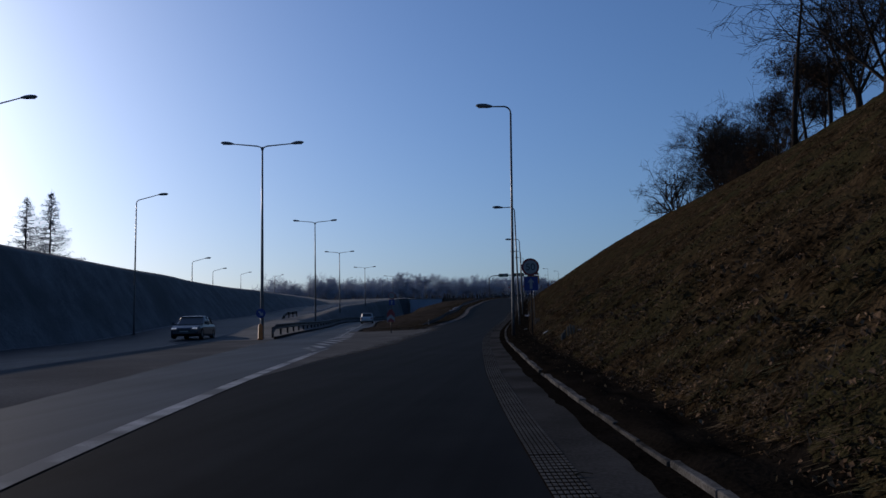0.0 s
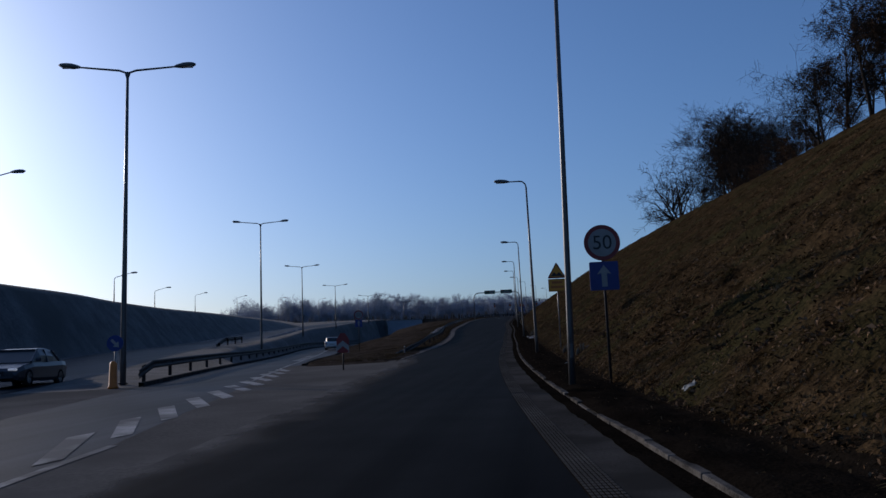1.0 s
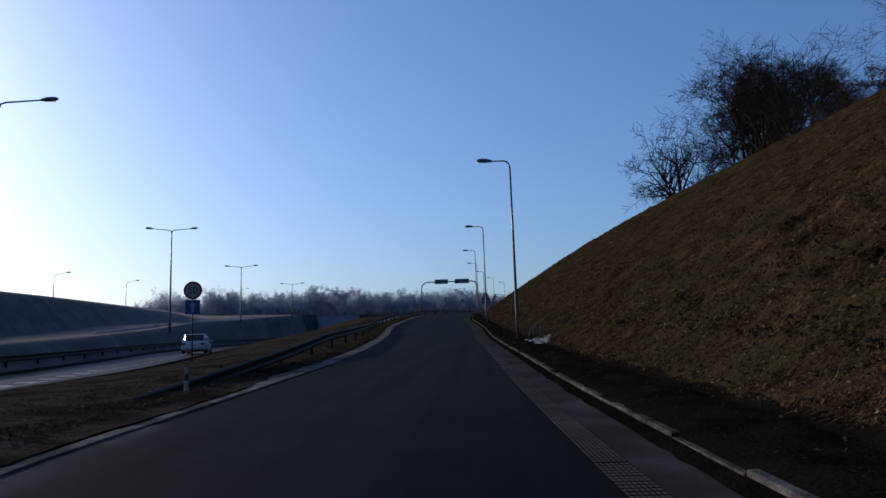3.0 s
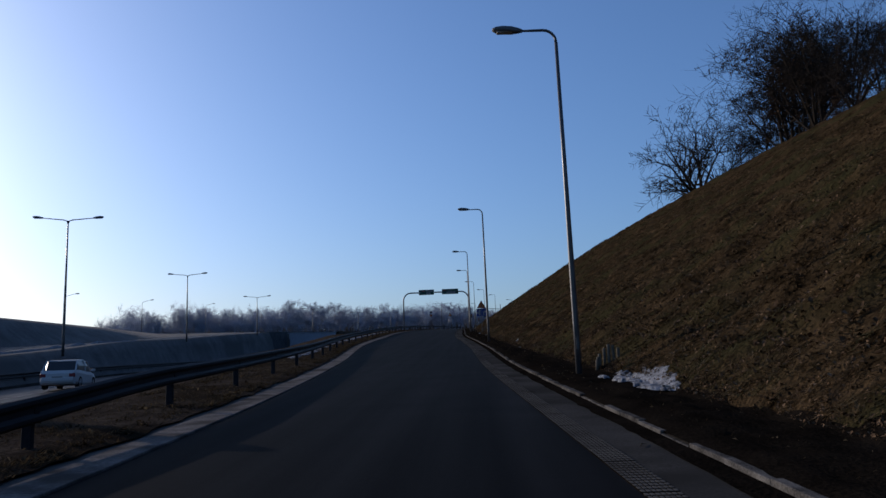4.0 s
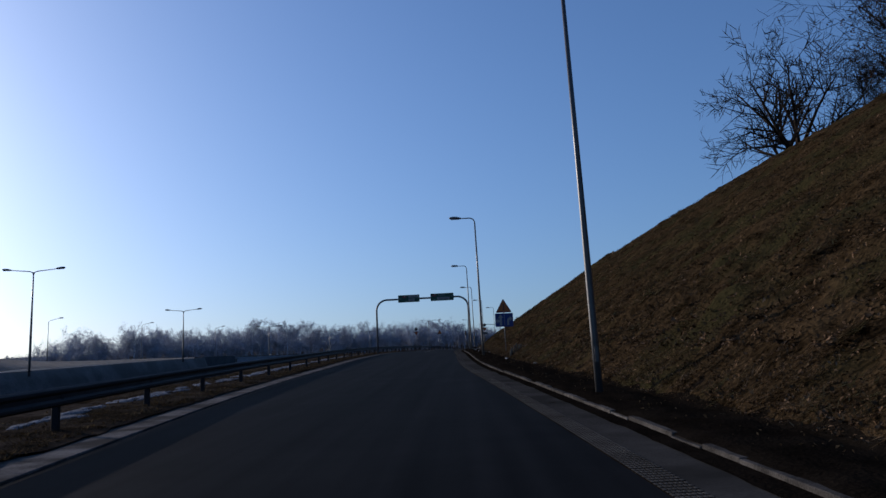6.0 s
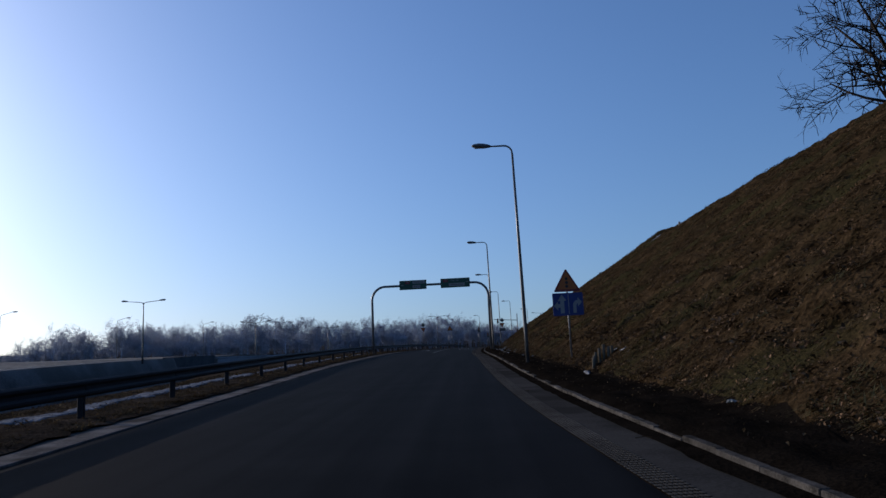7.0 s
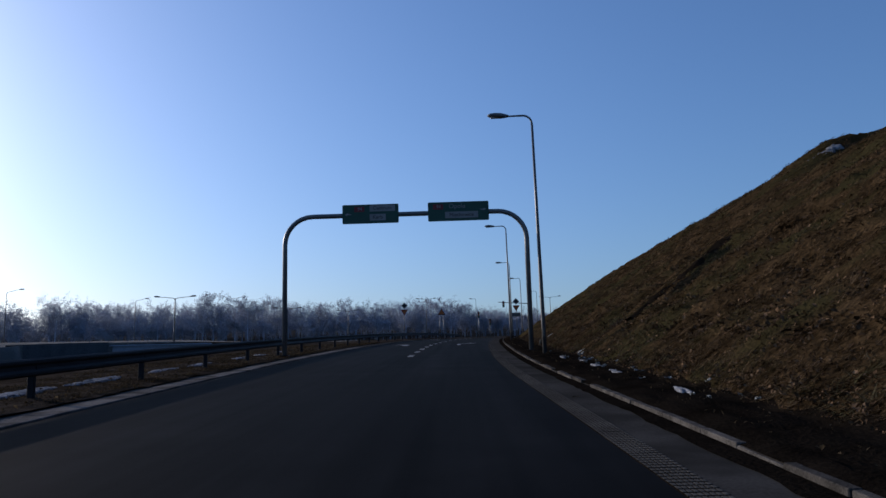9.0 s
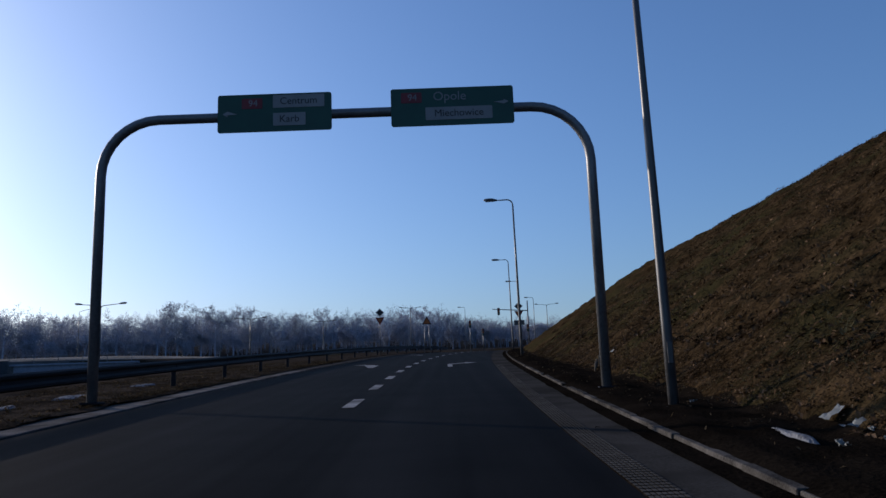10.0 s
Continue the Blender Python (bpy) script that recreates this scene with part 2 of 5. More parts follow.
def part(name, bm, material, parent, label="", smooth=False):
    me = bpy.data.meshes.new(name)
    bm.normal_update()
    bm.to_mesh(me)
    bm.free()
    me.materials.append(material)
    if smooth:
        me.polygons.foreach_set("use_smooth", [True] * len(me.polygons))
    ob = new(name, me)
    ob.parent = parent
    return tagged(ob, label)


def thing(name, m, label, category, group="", kind=""):
    ob = new(name)
    ob.empty_display_size = 0.2
    ob.matrix_basis = m
    return tagged(ob, label, category, group, kind)


def add_box(bm, c, s, rot=None, bevel=0.0):
    r = bmesh.ops.create_cube(bm, size=1.0)
    m = Matrix.Translation(c) @ (rot or Matrix()) @ Matrix.Diagonal((*s, 1))
    bmesh.ops.transform(bm, matrix=m, verts=r["verts"])
    if bevel:
        es = list({e for v in r["verts"] for e in v.link_edges})
        bmesh.ops.bevel(bm, geom=es, offset=bevel, segments=1, affect="EDGES")
    return bm


def box(c, s, rot=None, bevel=0.0):
    return add_box(bmesh.new(), c, s, rot, bevel)


def tube_data(paths, seg):
    """Verts and faces of tapered tubes; paths: lists of (point, radius)."""
    verts, faces = [], []
    for path in paths:
        base = len(verts)
        k = len(path)
        for i, (p, r) in enumerate(path):
            a = Vector(path[max(0, i - 1)][0])
            b = Vector(path[min(k - 1, i + 1)][0])
            d = (b - a).normalized()
            if i == 0:
                u = d.orthogonal()
            u = (u - d * u.dot(d)).normalized()
            w = d.cross(u)
            for j in range(seg):
                t = 2 * math.pi * j / seg
                q = Vector(p) + (u * math.cos(t) + w * math.sin(t)) * r
                verts.append((q.x, q.y, q.z))
        for i in range(k - 1):
            for j in range(seg):
                faces.append((base + i * seg + j, base + i * seg + (j + 1) % seg, base + (i + 1) * seg + (j + 1) % seg, base + (i + 1) * seg + j))
        faces.append(tuple(base + (k - 1) * seg + j for j in range(seg)))
        faces.append(tuple(base + seg - 1 - j for j in range(seg)))
    return verts, faces


def add_tube(bm, path, seg=10):
    v, f = tube_data([path], seg)
    vs = [bm.verts.new(p) for p in v]
    for q in f:
        bm.faces.new([vs[i] for i in q])
    return bm


def tube(path, seg=10):
    return add_tube(bmesh.new(), path, seg)


def plate(outline, y0, y1, bevel=0.0):
    """A plate in the xz plane, from y0 (front, towards -y) to y1."""
    bm = bmesh.new()
    a = [bm.verts.new((x, y0, z)) for x, z in outline]
    b = [bm.verts.new((x, y1, z)) for x, z in outline]
    n = len(outline)
    bm.faces.new(a)
    bm.faces.new(b[::-1])
    for i in range(n):
        bm.faces.new((a[i], b[i], b[(i + 1) % n], a[(i + 1) % n]))
    bmesh.ops.recalc_face_normals(bm, faces=bm.faces)
    return bm


def ring_outline(r, n=32, cx=0.0, cz=0.0):
    return [(cx + r * math.cos(2 * math.pi * i / n), cz + r * math.sin(2 * math.pi * i / n)) for i in range(n)]


def rect(cx, cz, w, h, r=0.0, n=4):
    if not r:
        return [(cx - w / 2, cz - h / 2), (cx + w / 2, cz - h / 2), (cx + w / 2, cz + h / 2), (cx - w / 2, cz + h / 2)]
    out = []
    for sx, sz, a0 in ((1, -1, -90), (1, 1, 0), (-1, 1, 90), (-1, -1, 180)):
        for i in range(n + 1):
            a = radians(a0 + 90 * i / n)
            out.append((cx + sx * (w / 2 - r) + r * math.cos(a), cz + sz * (h / 2 - r) + r * math.sin(a)))
    return out


def triangle(cz, side, r):
    """Upright triangle with rounded corners; cz: height of its base."""
    h = side * math.sqrt(3) / 2
    ins = r / math.tan(radians(30))
    cs = [(-side / 2 + ins, cz + r), (side / 2 - ins, cz + r), (0, cz + h - 2 * r)]
    out = []
    for (x, z), a0 in zip(cs, (150, -90, 30)):
        for i in range(5):
            a = radians(a0 + 120 * i / 4)
            out.append((x + r * math.cos(a), z + r * math.sin(a)))
    return out


def lettering(text, height, x, y, z, material, parent, label=""):
    cu = bpy.data.curves.new("lettering", "FONT")
    cu.body, cu.align_x, cu.align_y, cu.size, cu.extrude = text, "CENTER", "CENTER", height / 0.72, 0.002
    tmp = bpy.data.objects.new("lettering", cu)
    me = bpy.data.meshes.new_from_object(tmp)
    bpy.data.objects.remove(tmp)
    me.transform(Matrix.Translation((x, y, z)) @ pose(0, 0, 0, 90, 0, 0))
    me.materials.clear()
    me.materials.append(material)
    ob = new("lettering", me)
    ob.parent = parent
    return tagged(ob, label)


def curve(points):
    """A smooth curve through (s, value) pairs, straight beyond its ends."""
    xs = [p[0] for p in points]
    vs = [p[1] for p in points]
    n = len(xs)
    d = [(vs[i + 1] - vs[i]) / (xs[i + 1] - xs[i]) for i in range(n - 1)]
    m = [d[0]] + [(d[i - 1] + d[i]) / 2 for i in range(1, n - 1)] + [d[-1]]

    def at(s):
        if s <= xs[0]:
            return vs[0] + d[0] * (s - xs[0])
        if s >= xs[-1]:
            return vs[-1] + d[-1] * (s - xs[-1])
        i = 0
        while s > xs[i + 1]:
            i += 1
        h = xs[i + 1] - xs[i]
        t = (s - xs[i]) / h
        return ((2 * t ** 3 - 3 * t * t + 1) * vs[i] + (t ** 3 - 2 * t * t + t) * h * m[i]
                + (3 * t * t - 2 * t ** 3) * vs[i + 1] + (t ** 3 - t * t) * h * m[i + 1])
    return at


def blend(a, b, s):
    t = min(1.0, max(0.0, (s - a) / (b - a)))
    return t * t * (3 - 2 * t)

# ---------------------------------------------------------------- plan of the place (along y)
slip_z = curve([(-80, -7.8), (-20, -5.35), (0, -4.53), (20, -3.71), (40, -2.97), (60, -2.13), (80, -1.1), (100, 0.14), (120, 1.54), (140, 3.04),
                (160, 4.54), (180, 5.98), (200, 7.36), (220, 8.66), (240, 9.92), (260, 11.1), (280, 12.1), (300, 12.8), (330, 13.6)])
main_z = curve([(-80, -7.8), (-20, -5.35), (0, -4.53), (20, -3.71), (40, -2.97), (60, -2.2), (89, -1.2), (131, 0.62), (173, 2.15), (218, 3.85), (259, 5.0), (300, 6.0)])
left_z = curve([(-80, -7.8), (-20, -5.35), (0, -4.53), (20, -3.71), (40, -2.97), (55, -2.25), (67, -1.35), (78, -0.6), (108, 1.1), (132, 2.7), (150, 4.2), (175, 5.85), (220, 9.1), (249, 11.0), (300, 13.2)])
ridge_z = curve([(-80, -1.6), (0, 1.8), (49, 4.0), (75, 4.95), (90, 5.6), (100, 5.85), (121, 6.65), (146, 7.75), (171, 8.6), (197, 9.35), (222, 9.85), (260, 12.0), (300, 14.2)])
median_x = curve([(-80, 16.4), (0, -3.2), (48, -14.97), (88.9, -24.66), (131.4, -33.93), (173.2, -40.1), (218, -43.48), (259, -41.64), (300, -36.0)])
lamp_x = curve([(-80, 24.0), (-20, 8.2), (0, 4.4), (20, 2.0), (39.5, 0.39), (61, -0.67), (94, -2.1), (126.3, -3.63), (160, -4.91), (192.8, -5.18), (224.75, -4.26), (258, -1.9), (290, 2.2), (320, 7.0)])
kerb_base = curve([(-80, 23.5), (-20, 8.1), (0, 4.75), (7.6, 3.55), (13.7, 2.6), (19, 1.85), (26.2, 1.03), (34.8, 0.16), (43.7, -0.58), (55, -1.33), (68.8, -2.0), (82, -2.5), (101, -3.38),
                (118, -3.9), (131, -4.55), (144, -5.3), (158, -5.65), (173, -5.8), (190, -5.98), (207, -5.62), (225, -4.9), (246, -3.5), (270, -0.9), (300, 4.0), (320, 8.0)])
def kerb_x(y):
    """Left face of the kerb below the slope."""
    return kerb_base(y) + 0.17 * blend(6, 24, y) * (1 - 0.6 * blend(165, 185, y))


edge_off = curve([(-60, 3.55), (0, 3.5), (8.4, 3.6), (17.4, 4.0), (23, 4.35), (29, 4.72), (31.5, 4.95)])
slip_left = curve([(17.4, -3.42), (22, -3.78), (25, -4.08), (29, -4.4), (34, -4.92), (40, -5.5), (47.6, -6.2), (55, -6.7), (62, -7.1), (72, -7.45), (80, -7.65), (90, -8.15), (100, -8.85), (110, -9.7), (120, -10.75),
                   (130, -11.65), (140, -12.2), (155, -12.75), (170, -13.45), (185, -13.75), (200, -13.88), (222, -13.6), (245, -12.4), (265, -10.2), (285, -6.8), (320, -1.0)])
hill_size = curve([(-80, 0.96), (150, 0.96), (176, 0.854), (188, 0.768), (199, 0.702), (206, 0.730), (212, 0.748), (219, 0.648), (226, 0.557), (234, 0.529), (243, 0.535), (256, 0.54), (275, 0.3), (300, 0.12), (320, 0.05)])


def far_z(y):
    return float(np.interp(y, [-1500, -300, -80, 300, 340, 380, 500, 900, 2600], [-30, -14, -6, 13.6, 15.6, 17.8, 32, 42, 60]))


def slip_edge(y):
    """Left edge of the slip road's asphalt; from the gore on, a low kerb stands there."""
    return slip_left(y) - 0.4 * blend(58, 64, y) if y > 17.4 else median_x(y) + edge_off(y)


def rail_line(y):
    return slip_left(y) - 1.78 - 0.02 * blend(110, 150, y)


def hill(u, y):
    """Height of the cut slope over the verge, u metres beyond the lamp line."""
    q = max(0.02, hill_size(y))
    x = u + lamp_x(y)
    # a rounded spur at the slope's far end, with a shallow hollow behind it
    spur = 1.49 * math.exp(-((x - 12.7) / 3.83) ** 2 - ((y - 207.2) / 2.71) ** 2) - 1.82 * math.exp(-((x - 15.6) ** 2 + (y - 204.25) ** 2) / 36.0)
    u = max(0.0, u - 0.8)
    u1, u2 = 15.2 * q, 45.2 * q
    if u < u1:
        h = 0.63 * u
    else:
        w = min(u, u2) - u1
        h = 0.63 * u1 + 0.63 * w - (0.63 - 0.10) * w * w / (2 * (u2 - u1))
        if u > u2:
            h += (u - u2) * 0.06
    return h + spur * min(1.0, u / 4)


def hill_z(x, y):
    return slip_z(y) + 0.1 + hill(x - lamp_x(y), y)


def lump(x, y, u):
    """Uneven matted ground of the slope, u metres beyond the lamp line."""
    p = Vector((x * 0.45, y * 0.45, 0.0))
    return (noise.noise(p) * 0.26 + noise.noise(p * 3.1) * 0.19 + noise.noise(p * 7.3) * 0.11) * min(1.0, max(0.0, u - 0.8) / 2.0)


def main_right(y):
    """How far the main carriageway reaches beyond the median's line."""
    return 5.6 + 0.9 * blend(66, 92, y) * (1 - blend(170, 200, y))


def section(y):
    """The ground's cross-section: (x, z) from the far left to the far right."""
    md, rz, lz, mz, sz = median_x(y), ridge_z(y), left_z(y), main_z(y), slip_z(y)
    fz, k = far_z(y), blend(296, 350, y)
    rz = max(rz, lz + 0.3)
    xl, xr, xv = slip_edge(y), kerb_x(y), lamp_x(y) + 0.8
    low = mz * (1 - blend(249.5, 252, y)) + lz * blend(249.5, 252, y)
    kf = blend(45, 53, y)
    out = [(-1500, fz - 3), (-400, fz - 3), (md - 90, rz - 2.5), (md - 45, rz - 1.0), (md - 27, rz + 0.1), (md - 21, rz + 0.15), (md - 18, rz - 0.1), (md - 16.4, rz - 0.75),
           (md - 14.6, lz * 0.6 + rz * 0.4 - 0.1), (md - 13.1, lz + 0.05), (md - 12.8, lz - 0.03), (md - 3.6, lz - 0.03), (md - 3.3, lz + 0.11 * kf - 0.03), (md - 0.9, lz + 0.15 * kf - 0.03),
           (md - 0.2, lz * 0.72 + low * 0.28 + 0.13 * kf - 0.03), (md + 0.75, low + 0.15 * kf - 0.03), (md + 1.0, low + 0.13 * kf - 0.03), (md + 1.04, low - 0.03)]
    steep = blend(229, 236, y) * (1 - blend(250, 252, y))
    out = [(x + (md - 3.36 - x) * steep if md - 3.4 < x < md + 0.9 else x, z) for x, z in out]
    xj = min(md + main_right(y), xl)
    out.append((xj, low - 0.03))
    xk = max(xj + 0.02, min(xl - 2.7, xl))
    rise = blend(62, 80, y)
    if xl - xj > 0.5:
        for f in (0.2, 0.5, 0.8, 1.0):
            x = xj + (xk - xj) * f
            k2 = blend(88, 125, y)
            h = f ** 1.35 * (1 - k2) + (1 - (1 - f) ** (1.7 + 2.6 * blend(182, 204, y))) * k2
            z = (low + 0.12) * (1 - h) + (sz + 0.05) * h
            g = blend(58.6, 62.4, y + 1.1 * noise.noise(Vector((x * 0.7, y * 0.4, 2.0))))
            out.append((x, z * g + (mz * (1 - f) + sz * f - 0.03) * (1 - g)))
    else:
        out += [(xj + (xk - xj) * f, mz - 0.03) for f in (0.2, 0.5, 0.8, 1.0)]
    bank = -0.03 + 0.08 * blend(58.6, 62.4, y)
    out += [(max(xk + 0.01, xl - 1.0), sz + bank), (max(xk + 0.02, xl - 0.8), sz + bank * 0.4), (max(xk + 0.03, xl - 0.7), sz - 0.03), (max(xk + 0.04, xl), sz - 0.03), (xr + 0.02, sz - 0.03), (xr + 0.06, sz - 0.02), (xr + 0.12, sz - 0.02), (xv, sz + 0.02)]
    for u in HILL_U:
        x = xv - 0.8 + u
        out.append((x, sz + 0.1 + hill(u, y) + (lump(x, y, u) if y < 320 else 0.0)))
    top = out[-1]
    out += [(top[0] + 60, top[1] + 3), (400 if top[0] < 300 else top[0] + 300, max(top[1], fz) + 4), (1500, fz + 4)]
    if k > 0:
        out = [(x, z * (1 - k) + fz * k) for x, z in out]
    return out


HILL_U = [1.0 + 0.2 * i for i in range(40)] + [9.0 + 0.4 * i for i in range(33)] + [23.0 + 2.0 * i for i in range(12)] + [50, 56]


def sheet(name, rows, material, label, category="ground", smooth=True):
    n = len(rows[0])
    verts = [v for r in rows for v in r]
    faces = [(i * n + j, i * n + j + 1, (i + 1) * n + j + 1, (i + 1) * n + j) for i in range(len(rows) - 1) for j in range(n - 1)]
    return tagged(link_mesh(name, verts, faces, material, smooth), label, category, kind="structure")


def stretch(a, b, step):
    n = max(1, round((b - a) / step))
    return [a + (b - a) * i / n for i in range(n + 1)]


# the ground, one sheet out to the horizon
ys = [-1500, -600, -250] + stretch(-80, 0, 4) + stretch(0.3, 150, 0.3) + stretch(150.5, 250, 0.5) + stretch(251, 262, 1) + stretch(264, 320, 4) + [330, 340, 350, 365, 380, 420, 500, 700, 1000, 1600, 2600]
ground = sheet("ground", [[(x, y, z) for x, z in section(max(-80, min(y, 345)))] if y <= 345 and y >= -80 else
                          [(x, y, far_z(y) + (z - far_z(max(-80, min(y, 345)))) * (0.0 if y > 345 else 1.0)) for x, z in section(max(-80, min(y, 345)))] for y in ys],
               DRY_GRASS, "dry brown winter grass on banks, island and cut slope")
ground.data.materials.append(HAZED_TURF)
ground.data.materials.append(WOOD_FLOOR)
ground.data.materials.append(VERGE)
far_row = ys.index(340)
columns = len(section(0.0)) - 1
# columns left of the main road take the haze-paled grass
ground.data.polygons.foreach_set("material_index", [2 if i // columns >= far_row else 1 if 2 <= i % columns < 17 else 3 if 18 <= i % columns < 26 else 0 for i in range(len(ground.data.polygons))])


def strip(name, a, b, y0, y1, z, material, label, category="road", step=2.0, cols=4, lift=0.0):
    rows = []
    for y in stretch(y0, y1, step):
        xa, xb = a(y), b(y)
        rows.append([(xa + (xb - xa) * j / cols, y, z(y) + lift) for j in range(cols + 1)])
    return sheet(name, rows, material, label, category)


strip("slip_road", lambda y: slip_edge(y) - (0.35 if 17.0 < y < 62.5 else 0.0), lambda y: kerb_x(y) - 0.6, -80, 322, slip_z, ASPHALT, "dark asphalt slip road climbing beside the cut slope", cols=8, step=0.8)
strip("main_road", lambda y: median_x(y) + 1.05, lambda y: min(median_x(y) + main_right(y), slip_edge(y)), -80, 250, main_z, ASPHALT_OLD, "worn grey asphalt carriageway dropping into the cutting")
strip("far_road", lambda y: median_x(y) - 12.8, lambda y: median_x(y) - 3.6, -80, 300, left_z, ASPHALT_OLD, "worn grey asphalt of the opposite carriageway")
strip("near_median_paving", lambda y: median_x(y) - 3.6, lambda y: median_x(y) + 1.05, -80, 47, main_z, CONCRETE, "pale worn median paving between the carriageways", "pavement")
rows = []
for y in stretch(17.6, 62.0, 0.4):
    xa = min(median_x(y) + min(4.9, edge_off(y)), slip_edge(y) - 0.05)
    xb = slip_edge(y) + blend(17.5, 30, y) * 0.14 * noise.noise(Vector((y * 0.6, 1.0, 0.0))) + 0.07 * blend(17.5, 30, y) * noise.noise(Vector((y * 2.3, 1.0, 0.0)))
    rows.append([(xa + (xb - xa) * j / 8, y, main_z(y) + (slip_z(y) - main_z(y)) * j / 8 + 0.004) for j in range(9)])
def dust_film(name, rows, label):
    """Thin film whose u runs from 0 at its source to 1 at its outer edge."""
    ob = sheet(name, rows, DUSTY, label, "dirt")
    n = len(rows[0])
    uv = ob.data.uv_layers.new(name="UVMap")
    uv.data.foreach_set("uv", [c for lp in ob.data.loops for c in ((lp.vertex_index % n) / (n - 1), 0.0)])
    return ob


dust = []
for y in stretch(22, 66.0, 0.4):
    x0, reach = slip_edge(y) - 0.1, 1.25 * blend(20, 36, y) * (1 - 0.6 * blend(60, 66, y)) + 0.1
    dust.append([(x0 + reach * j / 6, y, slip_z(y) + 0.005) for j in range(7)])
dust_film("gore_dust", dust, "dust washed from the gore onto the asphalt")
sheet("gore_paving", rows, CONCRETE, "pale dusty paved gore between road and slip road", "pavement")
strip("gutter", lambda y: kerb_x(y) - 0.69, lambda y: kerb_x(y) - 0.1, -80, 322, slip_z, GUTTER, "stained concrete gutter strip along the kerb", "gutter", cols=2, lift=0.006, step=0.7)
strip("gutter_far", lambda y: kerb_x(y) - 0.98, lambda y: kerb_x(y) - 0.69, 214.6, 322, slip_z, GUTTER, "pale gutter slabs further up the slip road", "gutter", cols=2, lift=0.008, step=2)
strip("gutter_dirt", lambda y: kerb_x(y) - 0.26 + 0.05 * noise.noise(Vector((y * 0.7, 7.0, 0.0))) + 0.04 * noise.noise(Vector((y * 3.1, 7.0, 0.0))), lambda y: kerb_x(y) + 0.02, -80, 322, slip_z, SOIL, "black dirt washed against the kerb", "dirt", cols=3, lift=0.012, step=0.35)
rows = []
for y in stretch(-80, -4, 2) + stretch(-3.6, 250, 0.4) + stretch(251, 300, 1.0):
    xa, xb = kerb_x(y) + 0.03, lamp_x(y) + 1.15 + 0.45 * noise.noise(Vector((y * 0.3, 3.0, 0.0))) + 0.25 * noise.noise(Vector((y * 1.5, 3.0, 0.0))) + 0.12 * noise.noise(Vector((y * 5.0, 3.0, 0.0)))
    row = []
    for j in range(15):
        x = xa + (xb - xa) * j / 14
        f = j / 14
        row.append((x, y, hill_z(x, y) - 0.005 - 0.06 * max(0, f - 0.5) - 0.05 * max(0.0, 1 - 7 * f) + (0.07 * noise.noise(Vector((x * 2.0, y * 2.0, 1.0))) + 0.04 * noise.noise(Vector((x * 6.0, y * 6.0, 1.0)))) * min(1.0, 5 * f)))
    rows.append(row)
sheet("soil_verge", rows, SOIL, "dark bare soil verge at the slope's foot", "verge")

rows = []
for y in stretch(59.0, 290, 0.4):
    edge = slip_edge(y)
    xa = max(median_x(y) + main_right(y) + 0.15, edge - 9.0) if y < 120 else edge - 3.6 - 5.4 * (1 - blend(120, 135, y))
    xa = min(xa, edge - 0.8) + 0.25 * noise.noise(Vector((y * 0.35, 8.0, 0.0)))
    xb = edge - 0.60 + 0.38 * (1 - blend(71, 75, y)) + 0.20 * noise.noise(Vector((y * 0.7, 4.0, 0.0))) + 0.14 * noise.noise(Vector((y * 2.6, 4.0, 0.0)))
    ground_row = section(y)[:26]
    gx, gzs = [p[0] for p in ground_row], [p[1] for p in ground_row]
    row = []
    for j in range(25):
        x, f = xa + (xb - xa) * j / 24, j / 24
        bump = 0.05 * noise.noise(Vector((x * 1.4, y * 1.4, 2.0))) + 0.03 * noise.noise(Vector((x * 5.0, y * 5.0, 2.0)))
        z = float(np.interp(x, gx, gzs)) + 0.05 if x < edge - 1.3 else slip_z(y) + 0.10 - 0.055 * min(1.0, ((x - edge + 1.3) / 0.8) ** 2)
        sink = 0.2 * (1 - blend(59.4, 62.6, y + 1.2 * noise.noise(Vector((x * 0.8, y * 0.5, 7.0)))))
        row.append((x, y, z + bump * (1 - f ** 6) - sink - (0.10 if j == 0 else 0.0)))
    rows.append(row)
sheet("rail_verge", rows, VERGE, "dark brown earth and dead grass along the guard rail", "verge")

def gore_z(x, y):
    """Height of the gore's paving or, left of it, of the main road."""
    a, b = median_x(y) + min(4.9, edge_off(y)), slip_edge(y)
    f = min(1.0, max(0.0, (x - a) / max(0.1, b - a)))
    return main_z(y) + (slip_z(y) - main_z(y)) * f


# ---------------------------------------------------------------- paint on the roads
def decal(name, outline, z, material, label, lift=0.010, flat=False):
    return tagged(link_mesh(name, [(x, y, (z(x, y) if flat else z(y)) + lift) for x, y in outline], [tuple(range(len(outline)))], material), label, "road marking", "road markings")


def line_band(name, centre, width, y0, y1, z, label, lift=0.010):
    rows = [[(centre(y) - width / 2, y, z(y) + lift), (centre(y) + width / 2, y, z(y) + lift)] for y in stretch(y0, y1, 1.5)]
    return sheet(name, rows, PAINT, label, "road marking")


line_band("edge_line", lambda y: median_x(y) + edge_off(y), 0.26, -60, 28, main_z, "broad worn white line where the slip road leaves")
line_band("far_edge_line", lambda y: median_x(y) - 12.45, 0.22, -60, 230, left_z, "worn white edge line of the opposite carriageway")
line_band("lane_line", lambda y: median_x(y) + 4.75, 0.12, 48, 150, main_z, "thin worn white line along the carriageway")
